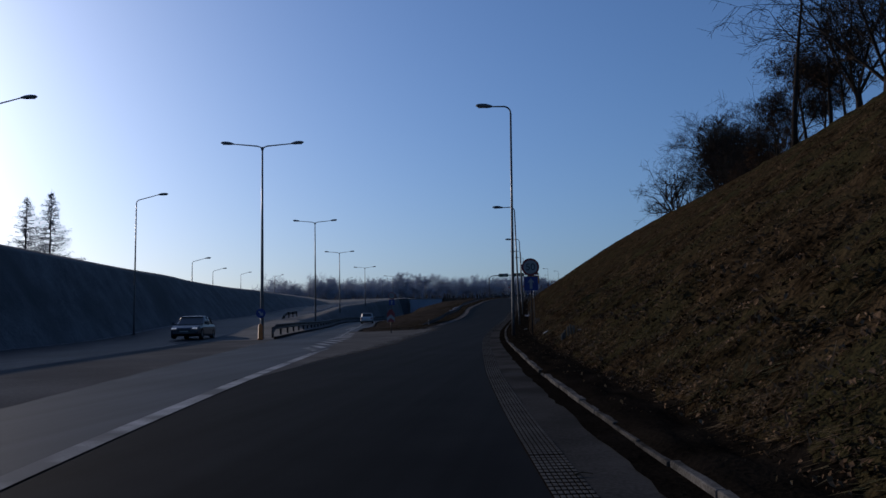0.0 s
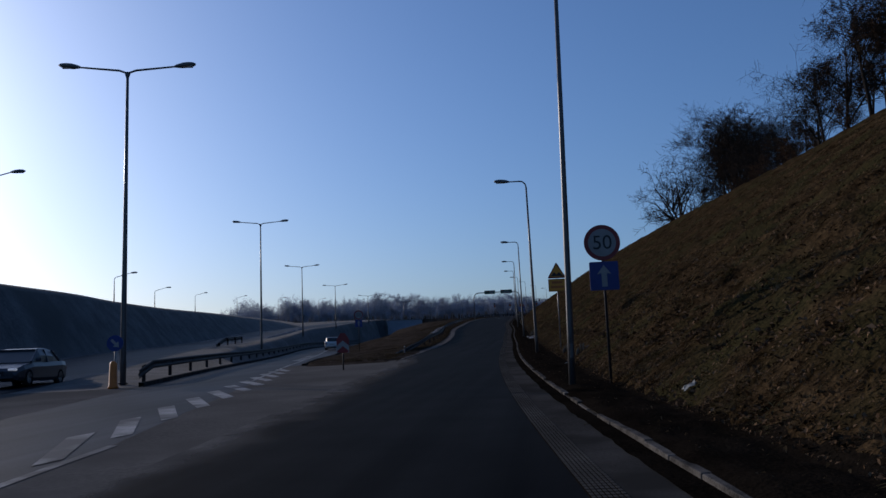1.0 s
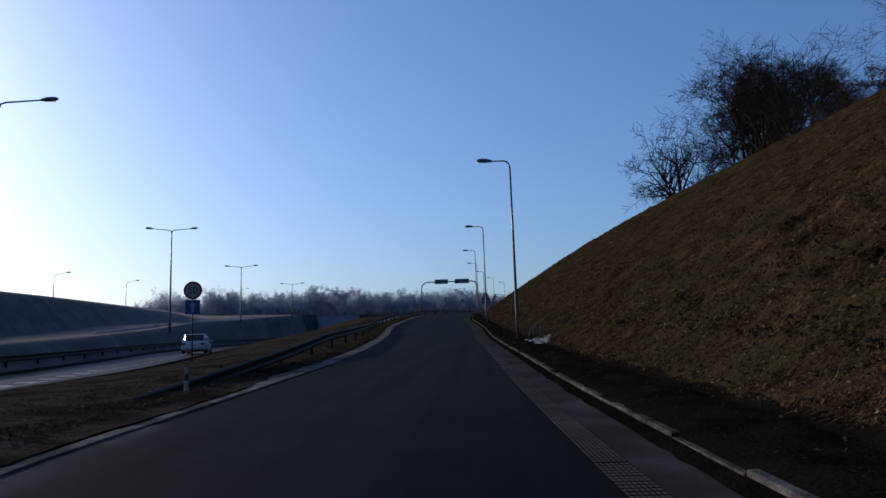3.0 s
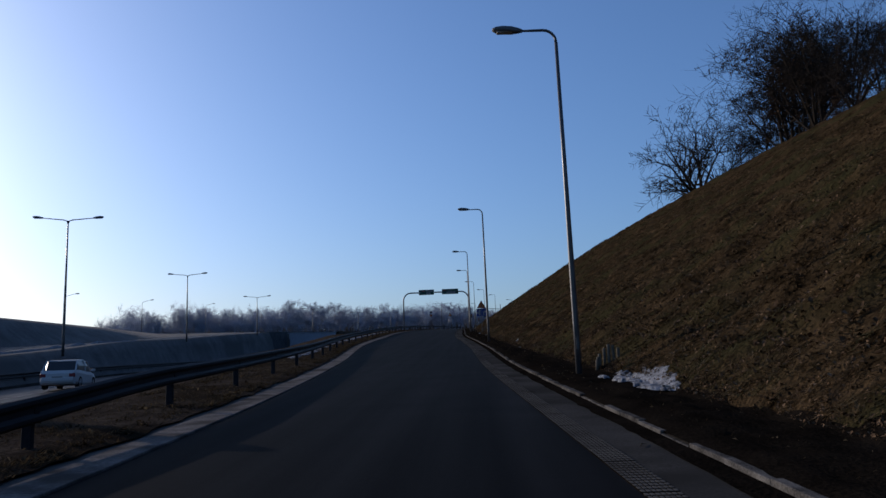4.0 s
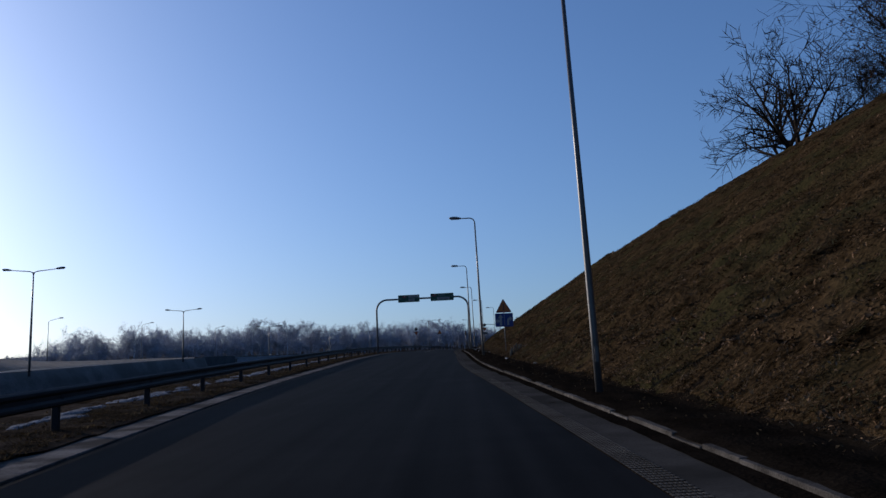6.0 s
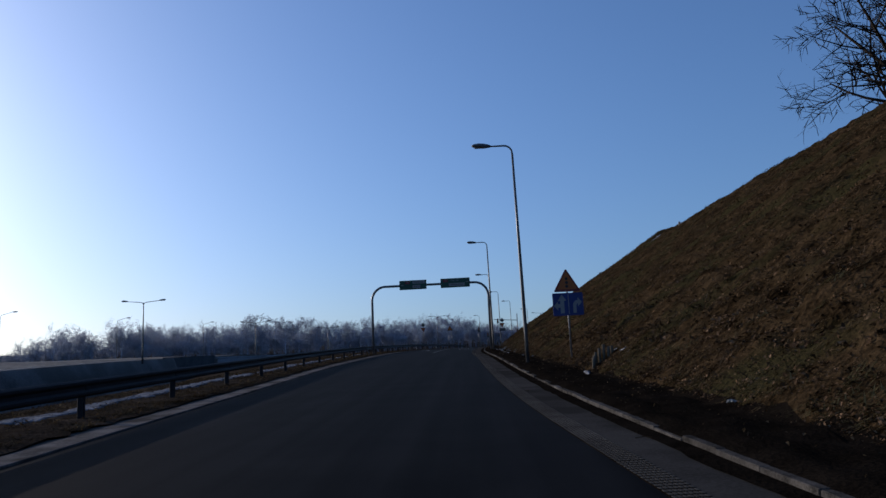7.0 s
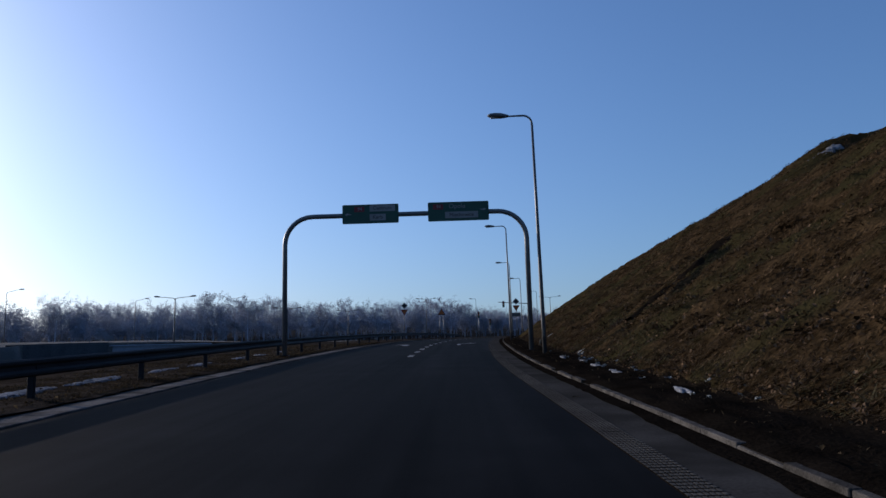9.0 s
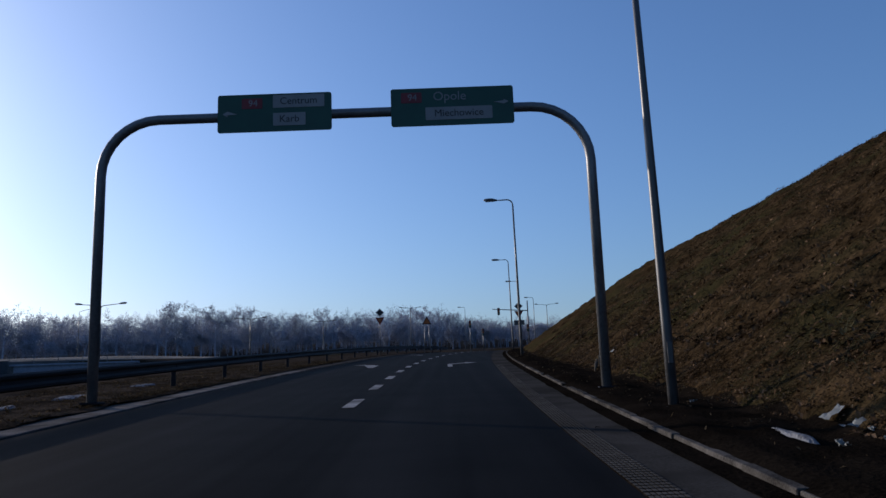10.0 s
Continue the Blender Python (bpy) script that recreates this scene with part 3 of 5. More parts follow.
for i in range(11):
    y, n, q = 29.75 + 2.5 * i, min(5.3, 4.48 + 0.15 * i), 3.85 + 0.07 * i
    pts = [(n, y), (n + 0.2, y + 0.5), (q + 0.24, y + 3.4), (q, y + 2.8)]
    decal("marking_block", [(median_x(b) + a, b) for a, b in pts], gore_z, PAINT, "worn white slanting block of the gore's hatching", 0.010, True)
line_band("gore_line", lambda y: median_x(y) + edge_off(y), 0.14, 28, 31.4, main_z, "thin worn white line at the gore's tip", 0.011)
for i in range(8):
    y = 75 + 2.2 * i
    x = median_x(y) + 4.35
    decal("marking_block", [(x - 0.35, y), (x + 0.35, y), (x - 0.05, y + 1.0), (x - 0.75, y + 1.0)], main_z, PAINT, "small worn white hatch block", 0.008)
for i in range(17):
    y = 195.4 + 4.85 * i
    x = -9.97 + 0.0014 * max(0, y - 206) ** 2
    decal("lane_dash", [(x - 0.11, y), (x + 0.11, y), (x + 0.11 + 0.003 * i, y + 1.9), (x - 0.11 + 0.003 * i, y + 1.9)], slip_z, PAINT, "white lane dash on the slip road")


def turn_arrow(x, y, side):
    pts = [(x - 0.1, y), (x + 0.1, y), (x + 0.1, y + 3.0), (x + side * 0.7, y + 4.2), (x + side * 0.7, y + 3.7), (x + side * 1.25, y + 4.6), (x + side * 0.7, y + 5.4), (x + side * 0.7, y + 4.9), (x - 0.1, y + 3.6)]
    decal("turn_arrow", pts if side > 0 else pts[::-1], slip_z, PAINT, "white turn arrow painted on the slip road", 0.01)


turn_arrow(-11.5, 216, -1)
turn_arrow(-8.1, 214, 1)
turn_arrow(-10.2, 244, -1)

# ---------------------------------------------------------------- lamps
def lamp_head(parent, x, side, z, tilt=4):
    """Head whose neck is at x, pointing to side."""
    bm = bmesh.new()
    prof = [(0.0, 0.04, 0.045), (0.1, 0.07, 0.08), (0.28, 0.12, 0.115), (0.5, 0.14, 0.115), (0.68, 0.115, 0.085), (0.77, 0.05, 0.035)]
    rings = []
    for d, w, h in prof:
        rings.append([bm.verts.new((x + side * d, w * math.cos(2 * math.pi * j / 10), z + math.sin(radians(tilt)) * d + h * max(-0.55, math.sin(2 * math.pi * j / 10)))) for j in range(10)])
    for a, b in zip(rings, rings[1:]):
        for j in range(10):
            bm.faces.new((a[j], a[(j + 1) % 10], b[(j + 1) % 10], b[j]))
    bm.faces.new(rings[0])
    bm.faces.new(rings[-1])
    bmesh.ops.recalc_face_normals(bm, faces=bm.faces)
    head = part("lamp_head", bm, LAMP_BODY, parent, "dark grey lamp head", smooth=True)
    part("lens", box((x + side * 0.46, 0, z - 0.062 + math.sin(radians(tilt)) * 0.46), (0.4, 0.18, 0.03), bevel=0.012), LAMP_GLASS, head, "pale glass lens")
    return head


def pole_parts(ob, height, r0, r1):
    part("pole", tube([((0, 0, -0.4), r0), ((0, 0, 1.2), r0 * 0.96), ((0, 0, 2.5), r0 * 0.9), ((0, 0, height * 0.6), r0 * 0.45 + r1 * 0.5), ((0, 0, height), r1)], 14), POLE, ob, "tapered galvanised pole", smooth=True)
    part("base_plate", box((0, 0, -0.01), (0.26, 0.26, 0.05), bevel=0.008), BLACK, ob, "soiled base plate")
    part("hatch", box((0, -r0 + 0.004, 0.75), (0.07, 0.02, 0.3), bevel=0.004), POLE, ob, "small access hatch")


def single_lamp(m, label, group, height=8.35, reach=1.0, rise=0.0, side=-1):
    ob = thing("street_lamp", m, label, "street lamp", group)
    pole_parts(ob, height - 0.05, 0.075, 0.043)
    pts = [((0, 0, height - 0.07), 0.04)]
    for i in range(1, 7):
        a = math.pi / 2 * i / 6
        pts.append(((side * 0.32 * (1 - math.cos(a)), 0, height - 0.02 + 0.32 * math.sin(a)), 0.036))
    pts.append(((side * (reach - 0.1), 0, height + 0.3 + rise), 0.03))
    part("arm", tube(pts, 10), POLE, ob, "bent bracket arm", smooth=True)
    lamp_head(ob, side * (reach - 0.12), side, height + 0.3 + rise)
    return ob


for lx_, ly_, yaw in ((0.35, 38.8, -7), (-0.67, 61.0, -5), (-2.1, 94.0, -3), (-3.63, 126.3, -3), (-4.91, 160.0, -2), (-5.18, 192.8, 1), (-4.26, 224.75, 6), (-1.95, 257.8, 9), (1.2, 282.6, 12)):
    single_lamp(pose(lx_ + (0.08 if ly_ > 50 else 0.0), ly_, hill_z(lx_, ly_) - 0.03, 0, 1.2 if ly_ < 40 else -0.55, -yaw), "tall galvanised lamp with one bent arm over the slip road", "slip road lamps", reach=0.95, height=10.25 if ly_ < 40 else 8.35)


def double_lamp(m, height):
    ob = thing("double_street_lamp", m, "tall galvanised lamp with two arms on the median", "street lamp", "median lamps")
    pole_parts(ob, height, 0.105, 0.05)
    for side in (-1, 1):
        pts = [((0, 0, height - 0.25), 0.045), ((side * 0.08, 0, height - 0.02), 0.042), ((side * 0.3, 0, height + 0.06), 0.04), ((side * 1.75, 0, height + 0.2), 0.032)]
        part("arm", tube(pts, 10), POLE, ob, "slim rising arm", smooth=True)
        lamp_head(ob, side * 1.7, side, height + 0.2, 6)
    return ob


for x, y, z in ((-14.97, 48.0, 8.86), (-24.66, 88.9, 10.69), (-33.93, 131.4, 12.24), (-40.1, 173.2, 13.71), (-43.48, 218.0, 15.5), (-41.64, 259.0, 16.75), (-37.0, 300.0, 19.0), (-31.5, 335.0, 21.5)):
    k = blend(60, 130, y)
    base = main_z(y) * (1 - k) + left_z(y) * k + 0.1 if y < 280 else far_z(y)
    double_lamp(pose(x, y, base, 0, 0, 12 if y < 150 else 5), z - base)


double_lamp(pose(12.64, 345.0, far_z(345), 0, 0, -4), 24.2 - far_z(345))
double_lamp(pose(-15.86, 360.0, far_z(360), 0, 0, 4), 26.1 - far_z(360))
for x, y, z in ((7.2, 320.0, 23.0), (-3.7, 360.0, 25.9)):
    single_lamp(pose(x, y, far_z(y), 0, 0, 0), "tall galvanised lamp with one bent arm beyond the junction", "slip road lamps", height=z - 0.3 - far_z(y), reach=0.95)


def ground_left(x, y):
    o = x - median_x(y)
    return ridge_z(y) - 0.1 if o > -30 else ridge_z(y) - 1.3


for x, y, z in ((-21.9, 35.7, 8.85), (-27.6, 59.35, 8.82), (-42.77, 100.05, 8.65), (-55.25, 133.6, 10.78), (-65.8, 171.0, 13.66), (-71.26, 206.7, 16.2), (-73.96, 244.9, 18.9), (-71.8, 279.6, 21.2), (-66.0, 312.0, 23.0)):
    h = z - 0.75 - (left_z(y) + 0.05) if y < 70 else max(4.0, z - 0.75 - ground_left(x - 2.0, y))
    single_lamp(pose(x - 1.9, y, z - 0.75 - h, 0, 0, 10), "slim galvanised lamp with a rising arm behind the bank", "bank lamps", height=h, reach=1.75, rise=0.35, side=1)

# ---------------------------------------------------------------- guard rails
W_PROFILE = [(0.0, 0.155), (0.035, 0.12), (0.035, 0.075), (0.0, 0.03), (0.0, -0.03), (0.035, -0.075), (0.035, -0.12), (0.0, -0.155)]


def guard_rail(name, path, z, y0, y1, face, label, spacing=4.1, drop_in=True, height=0.58, first=1.0, ramp=4.0, depth=0.45):
    ob = thing(name, Matrix(), label, "guard rail", "guard rails")
    verts, faces = [], []
    rows = stretch(y0, y1, 2.0)
    n = len(W_PROFILE)
    for y in rows:
        dip = depth * max(0.0, 1 - (y - y0) / ramp) if drop_in else 0.0
        for off, h in W_PROFILE:
            verts.append((path(y) + face * (0.09 + off), y, z(y) + height - dip + h))
        for off, h in W_PROFILE:
            verts.append((path(y) + face * (0.082 + off), y, z(y) + height - dip + h))
    m = 2 * n
    for i in range(len(rows) - 1):
        for j in range(n - 1):
            a, b = i * m + j, (i + 1) * m + j
            faces.append((a, a + 1, b + 1, b))
            faces.append((a + n, b + n, b + n + 1, a + n + 1))
        for j in (0, n - 1):
            a, b = i * m + j, (i + 1) * m + j
            faces.append((a, b, b + n, a + n))
    beam = link_mesh("beam", verts, faces, RAIL)
    beam.parent = ob
    tagged(beam, "corrugated steel beam")
    post_mesh = None
    for y in np.arange(y0 + first, y1, spacing):
        y = float(y)
        dip = depth * max(0.0, 1 - (y - y0) / ramp) if drop_in else 0.0
        if post_mesh is None:
            bm = box((0, 0, 0.03), (0.12, 0.08, 1.3), bevel=0.008)
            add_box(bm, (face * 0.06, 0, 0.62), (0.08, 0.1, 0.18))
            p = part("post", bm, RAIL, ob)
            post_mesh = p.data
        else:
            p = new("post", post_mesh)
            p.parent = ob
        p.matrix_basis = Matrix.Translation((path(y), y, z(y) - dip))
    return ob


rail_x = rail_line
guard_rail("slip_road_guard_rail", rail_x, lambda y: slip_z(y) + 0.07, 68.5, 288, 1, "weathered steel guard rail along the slip road's verge", spacing=4.98, first=0.43, ramp=19.0, depth=0.66)
guard_rail("median_guard_rail", lambda y: median_x(y) + 0.55, lambda y: main_z(y) + 0.1, 47.8, 200, 1, "weathered steel guard rail along the median's foot", ramp=1.6, depth=0.3)
guard_rail("bank_guard_rail", lambda y: median_x(y) - 3.1, lambda y: left_z(y) - 0.02, 84, 98, -1, "weathered steel guard rail at the opposite carriageway's edge")

# ---------------------------------------------------------------- signs
def sign_pole(ob, top, r=0.03, material=None, back=0.045):
    part("pole", tube([((0, back, -0.4), r), ((0, back, top), r)], 12), material or GALV, ob, "round steel pole", smooth=True)


def clamps(ob, zs):
    for z in zs:
        part("clamp", box((0, 0.03, z), (0.16, 0.05, 0.04), bevel=0.005), GALV, ob)


def limit_sign(m, zc, plate_z, label, dia=0.80):
    ob = thing("speed_limit_sign", m, label, "road sign", "speed limit signs")
    sign_pole(ob, zc + 0.3, material=RAIL)
    clamps(ob, (zc, plate_z))
    disc = part("disc", plate(ring_outline(dia / 2, 40, 0, zc), -0.012, 0.006), RED, ob, "red-rimmed disc")
    part("face", plate(ring_outline(dia / 2 * 0.77, 36, 0, zc), -0.017, -0.013), WHITE, disc, "white face")
    lettering("50", dia * 0.40, 0, -0.019, zc - 0.01, BLACK, ob, "black numerals 50")
    blue = part("plate", plate(rect(0, plate_z, dia * 0.79, dia * 0.79, 0.03), -0.012, 0.006), BLUE, ob, "blue square plate")
    w, h = 0.075 * dia, dia * 0.3
    part("arrow", plate([(-w, plate_z - h), (w, plate_z - h), (w, plate_z + h * 0.25), (w * 2.6, plate_z + h * 0.15), (0, plate_z + h), (-w * 2.6, plate_z + h * 0.15), (-w, plate_z + h * 0.25)], -0.017, -0.013), WHITE, blue, "white arrow pointing ahead")
    return ob


gz = hill_z(1.2, 39.0)
limit_sign(pose(1.2, 39.0, gz, 0, 0, 4), 0.146 - gz, 0.146 - gz - 0.74, "round speed limit sign over a blue one-way plate on the verge")
gz = main_z(90.4) + 0.25
limit_sign(pose(-16.32, 90.4, gz, 0, 0, 10), 2.28 - gz, 2.28 - gz - 0.74, "round speed limit sign over a blue plate on the island")


def rough_road_sign(m, top):
    ob = thing("rough_road_sign", m, "yellow triangular hump warning sign over a yellow text plate", "road sign")
    sign_pole(ob, top - 0.15)
    side = 0.90
    base = top - side * math.sqrt(3) / 2 + 0.03
    clamps(ob, (base + 0.2, base - 0.3))
    tri = part("triangle", plate(triangle(base, side, 0.04), -0.012, 0.006), RED, ob, "dark red rim")
    face = part("face", plate(triangle(base + 0.07, side * 0.78, 0.03), -0.017, -0.013), YELLOW, tri, "yellow face")
    hump = [(-0.3, base + 0.1), (0.3, base + 0.1), (0.3, base + 0.14)]
    for i in range(9):
        hump.append((0.24 - 0.06 * i, base + 0.16 + 0.13 * abs(math.sin(math.pi * i / 4))))
    part("symbol", plate(hump + [(-0.3, base + 0.14)], -0.021, -0.018), BLACK, tri, "black double hump symbol")
    low = part("text_plate", plate(rect(0, base - 0.33, 0.84, 0.6, 0.03), -0.012, 0.006), YELLOW, ob, "yellow text plate")
    for cx, cz, w, h in ((0, base - 0.05, 0.80, 0.022), (0, base - 0.61, 0.80, 0.022), (-0.40, base - 0.33, 0.022, 0.56), (0.40, base - 0.33, 0.022, 0.56)):
        part("border", plate(rect(cx, cz, w, h), -0.017, -0.013), BLACK, low, "thin black border line")
    for z, w in ((base - 0.2, 0.5), (base - 0.42, 0.62)):
        part("text_bar", plate(rect(0, z, w, 0.11), -0.017, -0.013), AMBER, low, "unreadable line of lettering")
    return ob


gz = hill_z(0.56, 59.5)
rough_road_sign(pose(0.56, 59.5, gz, 0, 0, 5), 2.22 - gz)


def lane_sign(m, top):
    ob = thing("lane_direction_sign", m, "blue lane arrow plate under an orange-faced warning triangle", "road sign")
    sign_pole(ob, top - 0.15)
    side = 0.92
    base = top - side * math.sqrt(3) / 2 + 0.03
    clamps(ob, (base + 0.2, base - 0.4))
    tri = part("triangle", plate(triangle(base, side, 0.04), -0.012, 0.006), RED, ob, "red rim")
    part("face", plate(triangle(base + 0.08, side * 0.76, 0.03), -0.017, -0.013), AMBER, tri, "amber face, darkened as backlit")
    for k, (z, mt) in enumerate(((base + 0.44, BLACK), (base + 0.31, BLACK), (base + 0.18, BLACK))):
        part("signal_dot", plate(ring_outline(0.052, 14, 0, z), -0.021, -0.018), mt, tri, "dark signal dot")
    zc = base - 0.42
    blue = part("plate", plate(rect(0, zc, 1.02, 0.76, 0.03), -0.012, 0.006), BLUE, ob, "blue lane plate")
    part("divider", plate(rect(0.02, zc, 0.02, 0.68), -0.017, -0.013), WHITE, blue, "white dividing line")
    for z in (0,):
        up = [(-0.26, zc - 0.3), (-0.13, zc - 0.3), (-0.13, zc + 0.12), (-0.05, zc + 0.12), (-0.195, zc + 0.33), (-0.34, zc + 0.12), (-0.26, zc + 0.12)]
        part("arrow", plate(up, -0.017, -0.013), WHITE, blue, "white arrow ahead")
        lf = [(-0.26, zc - 0.11), (-0.26, zc + 0.01), (-0.34, zc + 0.01), (-0.34, zc + 0.1), (-0.48, zc - 0.05), (-0.34, zc - 0.2), (-0.34, zc - 0.11)]
        part("arrow", plate(lf, -0.0175, -0.0135), WHITE, blue, "white arrow turning")
        rt = [(0.16, zc - 0.3), (0.27, zc - 0.3), (0.27, zc - 0.05), (0.3, zc), (0.33, zc + 0.01), (0.33, zc - 0.09), (0.47, zc + 0.06), (0.33, zc + 0.21), (0.33, zc + 0.12), (0.25, zc + 0.11), (0.17, zc + 0.02)]
        part("arrow", plate(rt, -0.0175, -0.0135), WHITE, blue, "white arrow turning")
    return ob


gz = hill_z(-3.67, 155.9)
lane_sign(pose(-3.66, 155.9, gz, 0, 0, 2), 7.52 - gz)


def chevron_sign(m):
    ob = thing("chevron_board", m, "red and white pointed chevron board on the gore", "road sign")
    part("pole", tube([((0, 0.03, -0.3), 0.032), ((0, 0.03, 1.3), 0.032)], 10), BLACK, ob, "dark steel pole", smooth=True)
    z0, w = 0.70, 0.255
    part("board", plate([(-w, z0), (w, z0), (w, z0 + 0.54), (0.09, z0 + 0.8), (-0.09, z0 + 0.8), (-w, z0 + 0.54)], -0.012, 0.008), RED, ob, "red pointed board")
    part("chevron", plate([(-w, z0 + 0.06), (0, z0 + 0.27), (w, z0 + 0.06), (w, z0 + 0.27), (0, z0 + 0.5), (-w, z0 + 0.27)], -0.017, -0.013), WHITE, ob, "white chevron")
    part("corner", plate([(-w, z0), (-w + 0.09, z0), (-w, z0 + 0.05)], -0.017, -0.013), WHITE, ob, "white lower corner")
    part("corner", plate([(w, z0), (w, z0 + 0.05), (w - 0.09, z0)], -0.017, -0.013), WHITE, ob, "white lower corner")
    return ob


chevron_sign(pose(-8.4, 53.4, slip_z(53.4), 0, 0, 8))


def priority_sign(m, z, label):
    """Diamond over a give-way triangle; z: height of the diamond's middle."""
    ob = thing("priority_sign", m, label, "road sign", "priority signs")
    sign_pole(ob, z + 0.3)
    s = 0.36
    d = part("diamond", plate([(0, z - s), (s, z), (0, z + s), (-s, z)], -0.012, 0.006), WHITE, ob, "white-edged diamond")
    part("face", plate([(0, z - s * 0.72), (s * 0.72, z), (0, z + s * 0.72), (-s * 0.72, z)], -0.017, -0.013), BLACK, d, "dark diamond face")
    zt = z - 0.42
    t = part("triangle", plate([(-0.38, zt), (0, zt - 0.66), (0.38, zt)], -0.012, 0.006), RED, ob, "red give-way triangle")
    part("face", plate([(-0.23, zt - 0.08), (0, zt - 0.48), (0.23, zt - 0.08)], -0.017, -0.013), AMBER, t, "dark amber face, coloured as backlit")
    return ob


gz = slip_z(250) + 0.1
priority_sign(pose(-13.8, 250.0, gz, 0, 0, 2), 14.22 - gz, "diamond priority sign over a give-way triangle by the rail")
ob = priority_sign(pose(-1.9, 250.0, slip_z(250) + 0.1, 0, 0, -6), 14.34 - slip_z(250) - 0.1, "diamond priority sign over a triangle and a small plate")
part("plate", plate(rect(0, 2.3, 0.9, 0.42, 0.02), -0.012, 0.006), SIGN_BACK, ob, "grey lower plate")


def two_post_sign(m):
    ob = thing("warning_sign", m, "dark triangular warning sign on two pale posts by the junction", "road sign")
    for x in (-0.36, 0.36):
        part("post", tube([((x, 0.05, -0.4), 0.045), ((x * 0.5, 0.05, 3.6), 0.045)], 10), GALV, ob, "pale steel post", smooth=True)
    part("triangle", plate(triangle(3.15, 1.05, 0.05), -0.012, 0.006), BLACK, ob, "dark triangle")
    part("face", plate(triangle(3.25, 0.78, 0.04), -0.017, -0.013), AMBER, ob, "shaded amber face")
    return ob


two_post_sign(pose(-10.3, 272.0, slip_z(272) + 0.05, 0, 0, 0))


def keep_right(m):
    ob = thing("keep_right_sign", m, "round blue arrow sign on an orange marker post", "road sign")
    sign_pole(ob, 1.75)
    part("disc", plate(ring_outline(0.27, 28, 0, 1.5), -0.012, 0.006), BLUE, ob, "blue disc")
    part("arrow", plate([(-0.15, 1.59), (-0.09, 1.65), (0.05, 1.51), (0.11, 1.56), (0.13, 1.36), (-0.07, 1.39), (-0.01, 1.44)], -0.017, -0.013), WHITE, ob, "white slanting arrow")
    part("marker_post", tube([((0, -0.15, 0), 0.17), ((0, -0.15, 0.06), 0.17), ((0, -0.15, 0.1), 0.14), ((0, -0.15, 0.82), 0.12), ((0, -0.15, 0.9), 0.06)], 14), ORANGE, ob, "orange plastic marker", smooth=True)
    return ob


keep_right(pose(-14.5, 46.6, main_z(46.6), 0, 0, 14))

# ---------------------------------------------------------------- sign gantry
def gantry(m, left, right, height, z0l, z0r):
    ob = thing("sign_gantry", m, "bent steel tube gantry with two green direction signs", "sign gantry")
    r, k = 0.10, 1.15
    path = [((left, 0, z0l - 0.4), r)]
    for i in range(9):
        a = math.pi / 2 * i / 8
        path.append(((left + k * (1 - math.cos(a)), 0, height - k + k * math.sin(a)), r))
    for i in range(9):
        a = math.pi / 2 * (1 - i / 8)
        path.append(((right - k * (1 - math.cos(a)), 0, height - k + k * math.sin(a)), r))
    path.append(((right, 0, z0r - 0.4), r))
    part("frame", tube(path, 16), GALV, ob, "grey bent steel tube", smooth=True)
    for x, z in ((left, z0l), (right, z0r)):
        part("base_plate", box((x, 0, z - 0.02), (0.36, 0.36, 0.05), bevel=0.008), RAIL, ob, "soiled base plate")

    def board(cx, cz, w, h):
        b = part("sign_board", plate(rect(cx, cz, w, h, 0.05), -0.16, -0.13), GREEN, ob, "dark green direction board")
        for x in (cx - w * 0.3, cx + w * 0.3):
            part("bracket", box((x, -0.1, cz), (0.06, 0.08, h * 0.8), bevel=0.006), GALV, b)
        return b

    zc = height
    lb = board((-12.72 - 10.40) / 2, zc + 0.02, 2.32, 0.80)
    rb = board((-9.19 - 6.69) / 2, zc + 0.02, 2.50, 0.80)
    x0, x1 = -12.72, -9.19
    part("route_panel", plate(rect(x0 + 0.70, zc + 0.22, 0.42, 0.22, 0.02), -0.167, -0.162), RED, lb, "red route panel")
    lettering("94", 0.14, x0 + 0.72, -0.169, zc + 0.22, WHITE, lb)
    part("name_panel", plate(rect(x0 + 1.65, zc + 0.25, 1.05, 0.27, 0.02), -0.167, -0.162), WHITE, lb, "white destination panel")
    lettering("Centrum", 0.15, x0 + 1.65, -0.169, zc + 0.25, BLACK, lb)
    part("name_panel", plate(rect(x0 + 1.46, zc - 0.13, 0.66, 0.27, 0.02), -0.167, -0.162), WHITE, lb, "white destination panel")
    lettering("Karb", 0.15, x0 + 1.46, -0.169, zc - 0.13, BLACK, lb)
    part("arrow", plate([(x0 + 0.1, zc + 0.01), (x0 + 0.2, zc - 0.05), (x0 + 0.2, zc - 0.01), (x0 + 0.4, zc), (x0 + 0.2, zc + 0.07)], -0.167, -0.162), WHITE, lb, "white arrow")
    part("route_panel", plate(rect(x1 + 0.42, zc + 0.22, 0.42, 0.22, 0.02), -0.167, -0.162), RED, rb, "red route panel")
    lettering("94", 0.14, x1 + 0.44, -0.169, zc + 0.22, WHITE, rb)
    lettering("Opole", 0.19, x1 + 1.2, -0.165, zc + 0.23, WHITE, rb)
    part("name_panel", plate(rect(x1 + 1.38, zc - 0.13, 1.36, 0.27, 0.02), -0.167, -0.162), WHITE, rb, "white destination panel")
    lettering("Miechowice", 0.15, x1 + 1.38, -0.169, zc - 0.13, BLACK, rb)
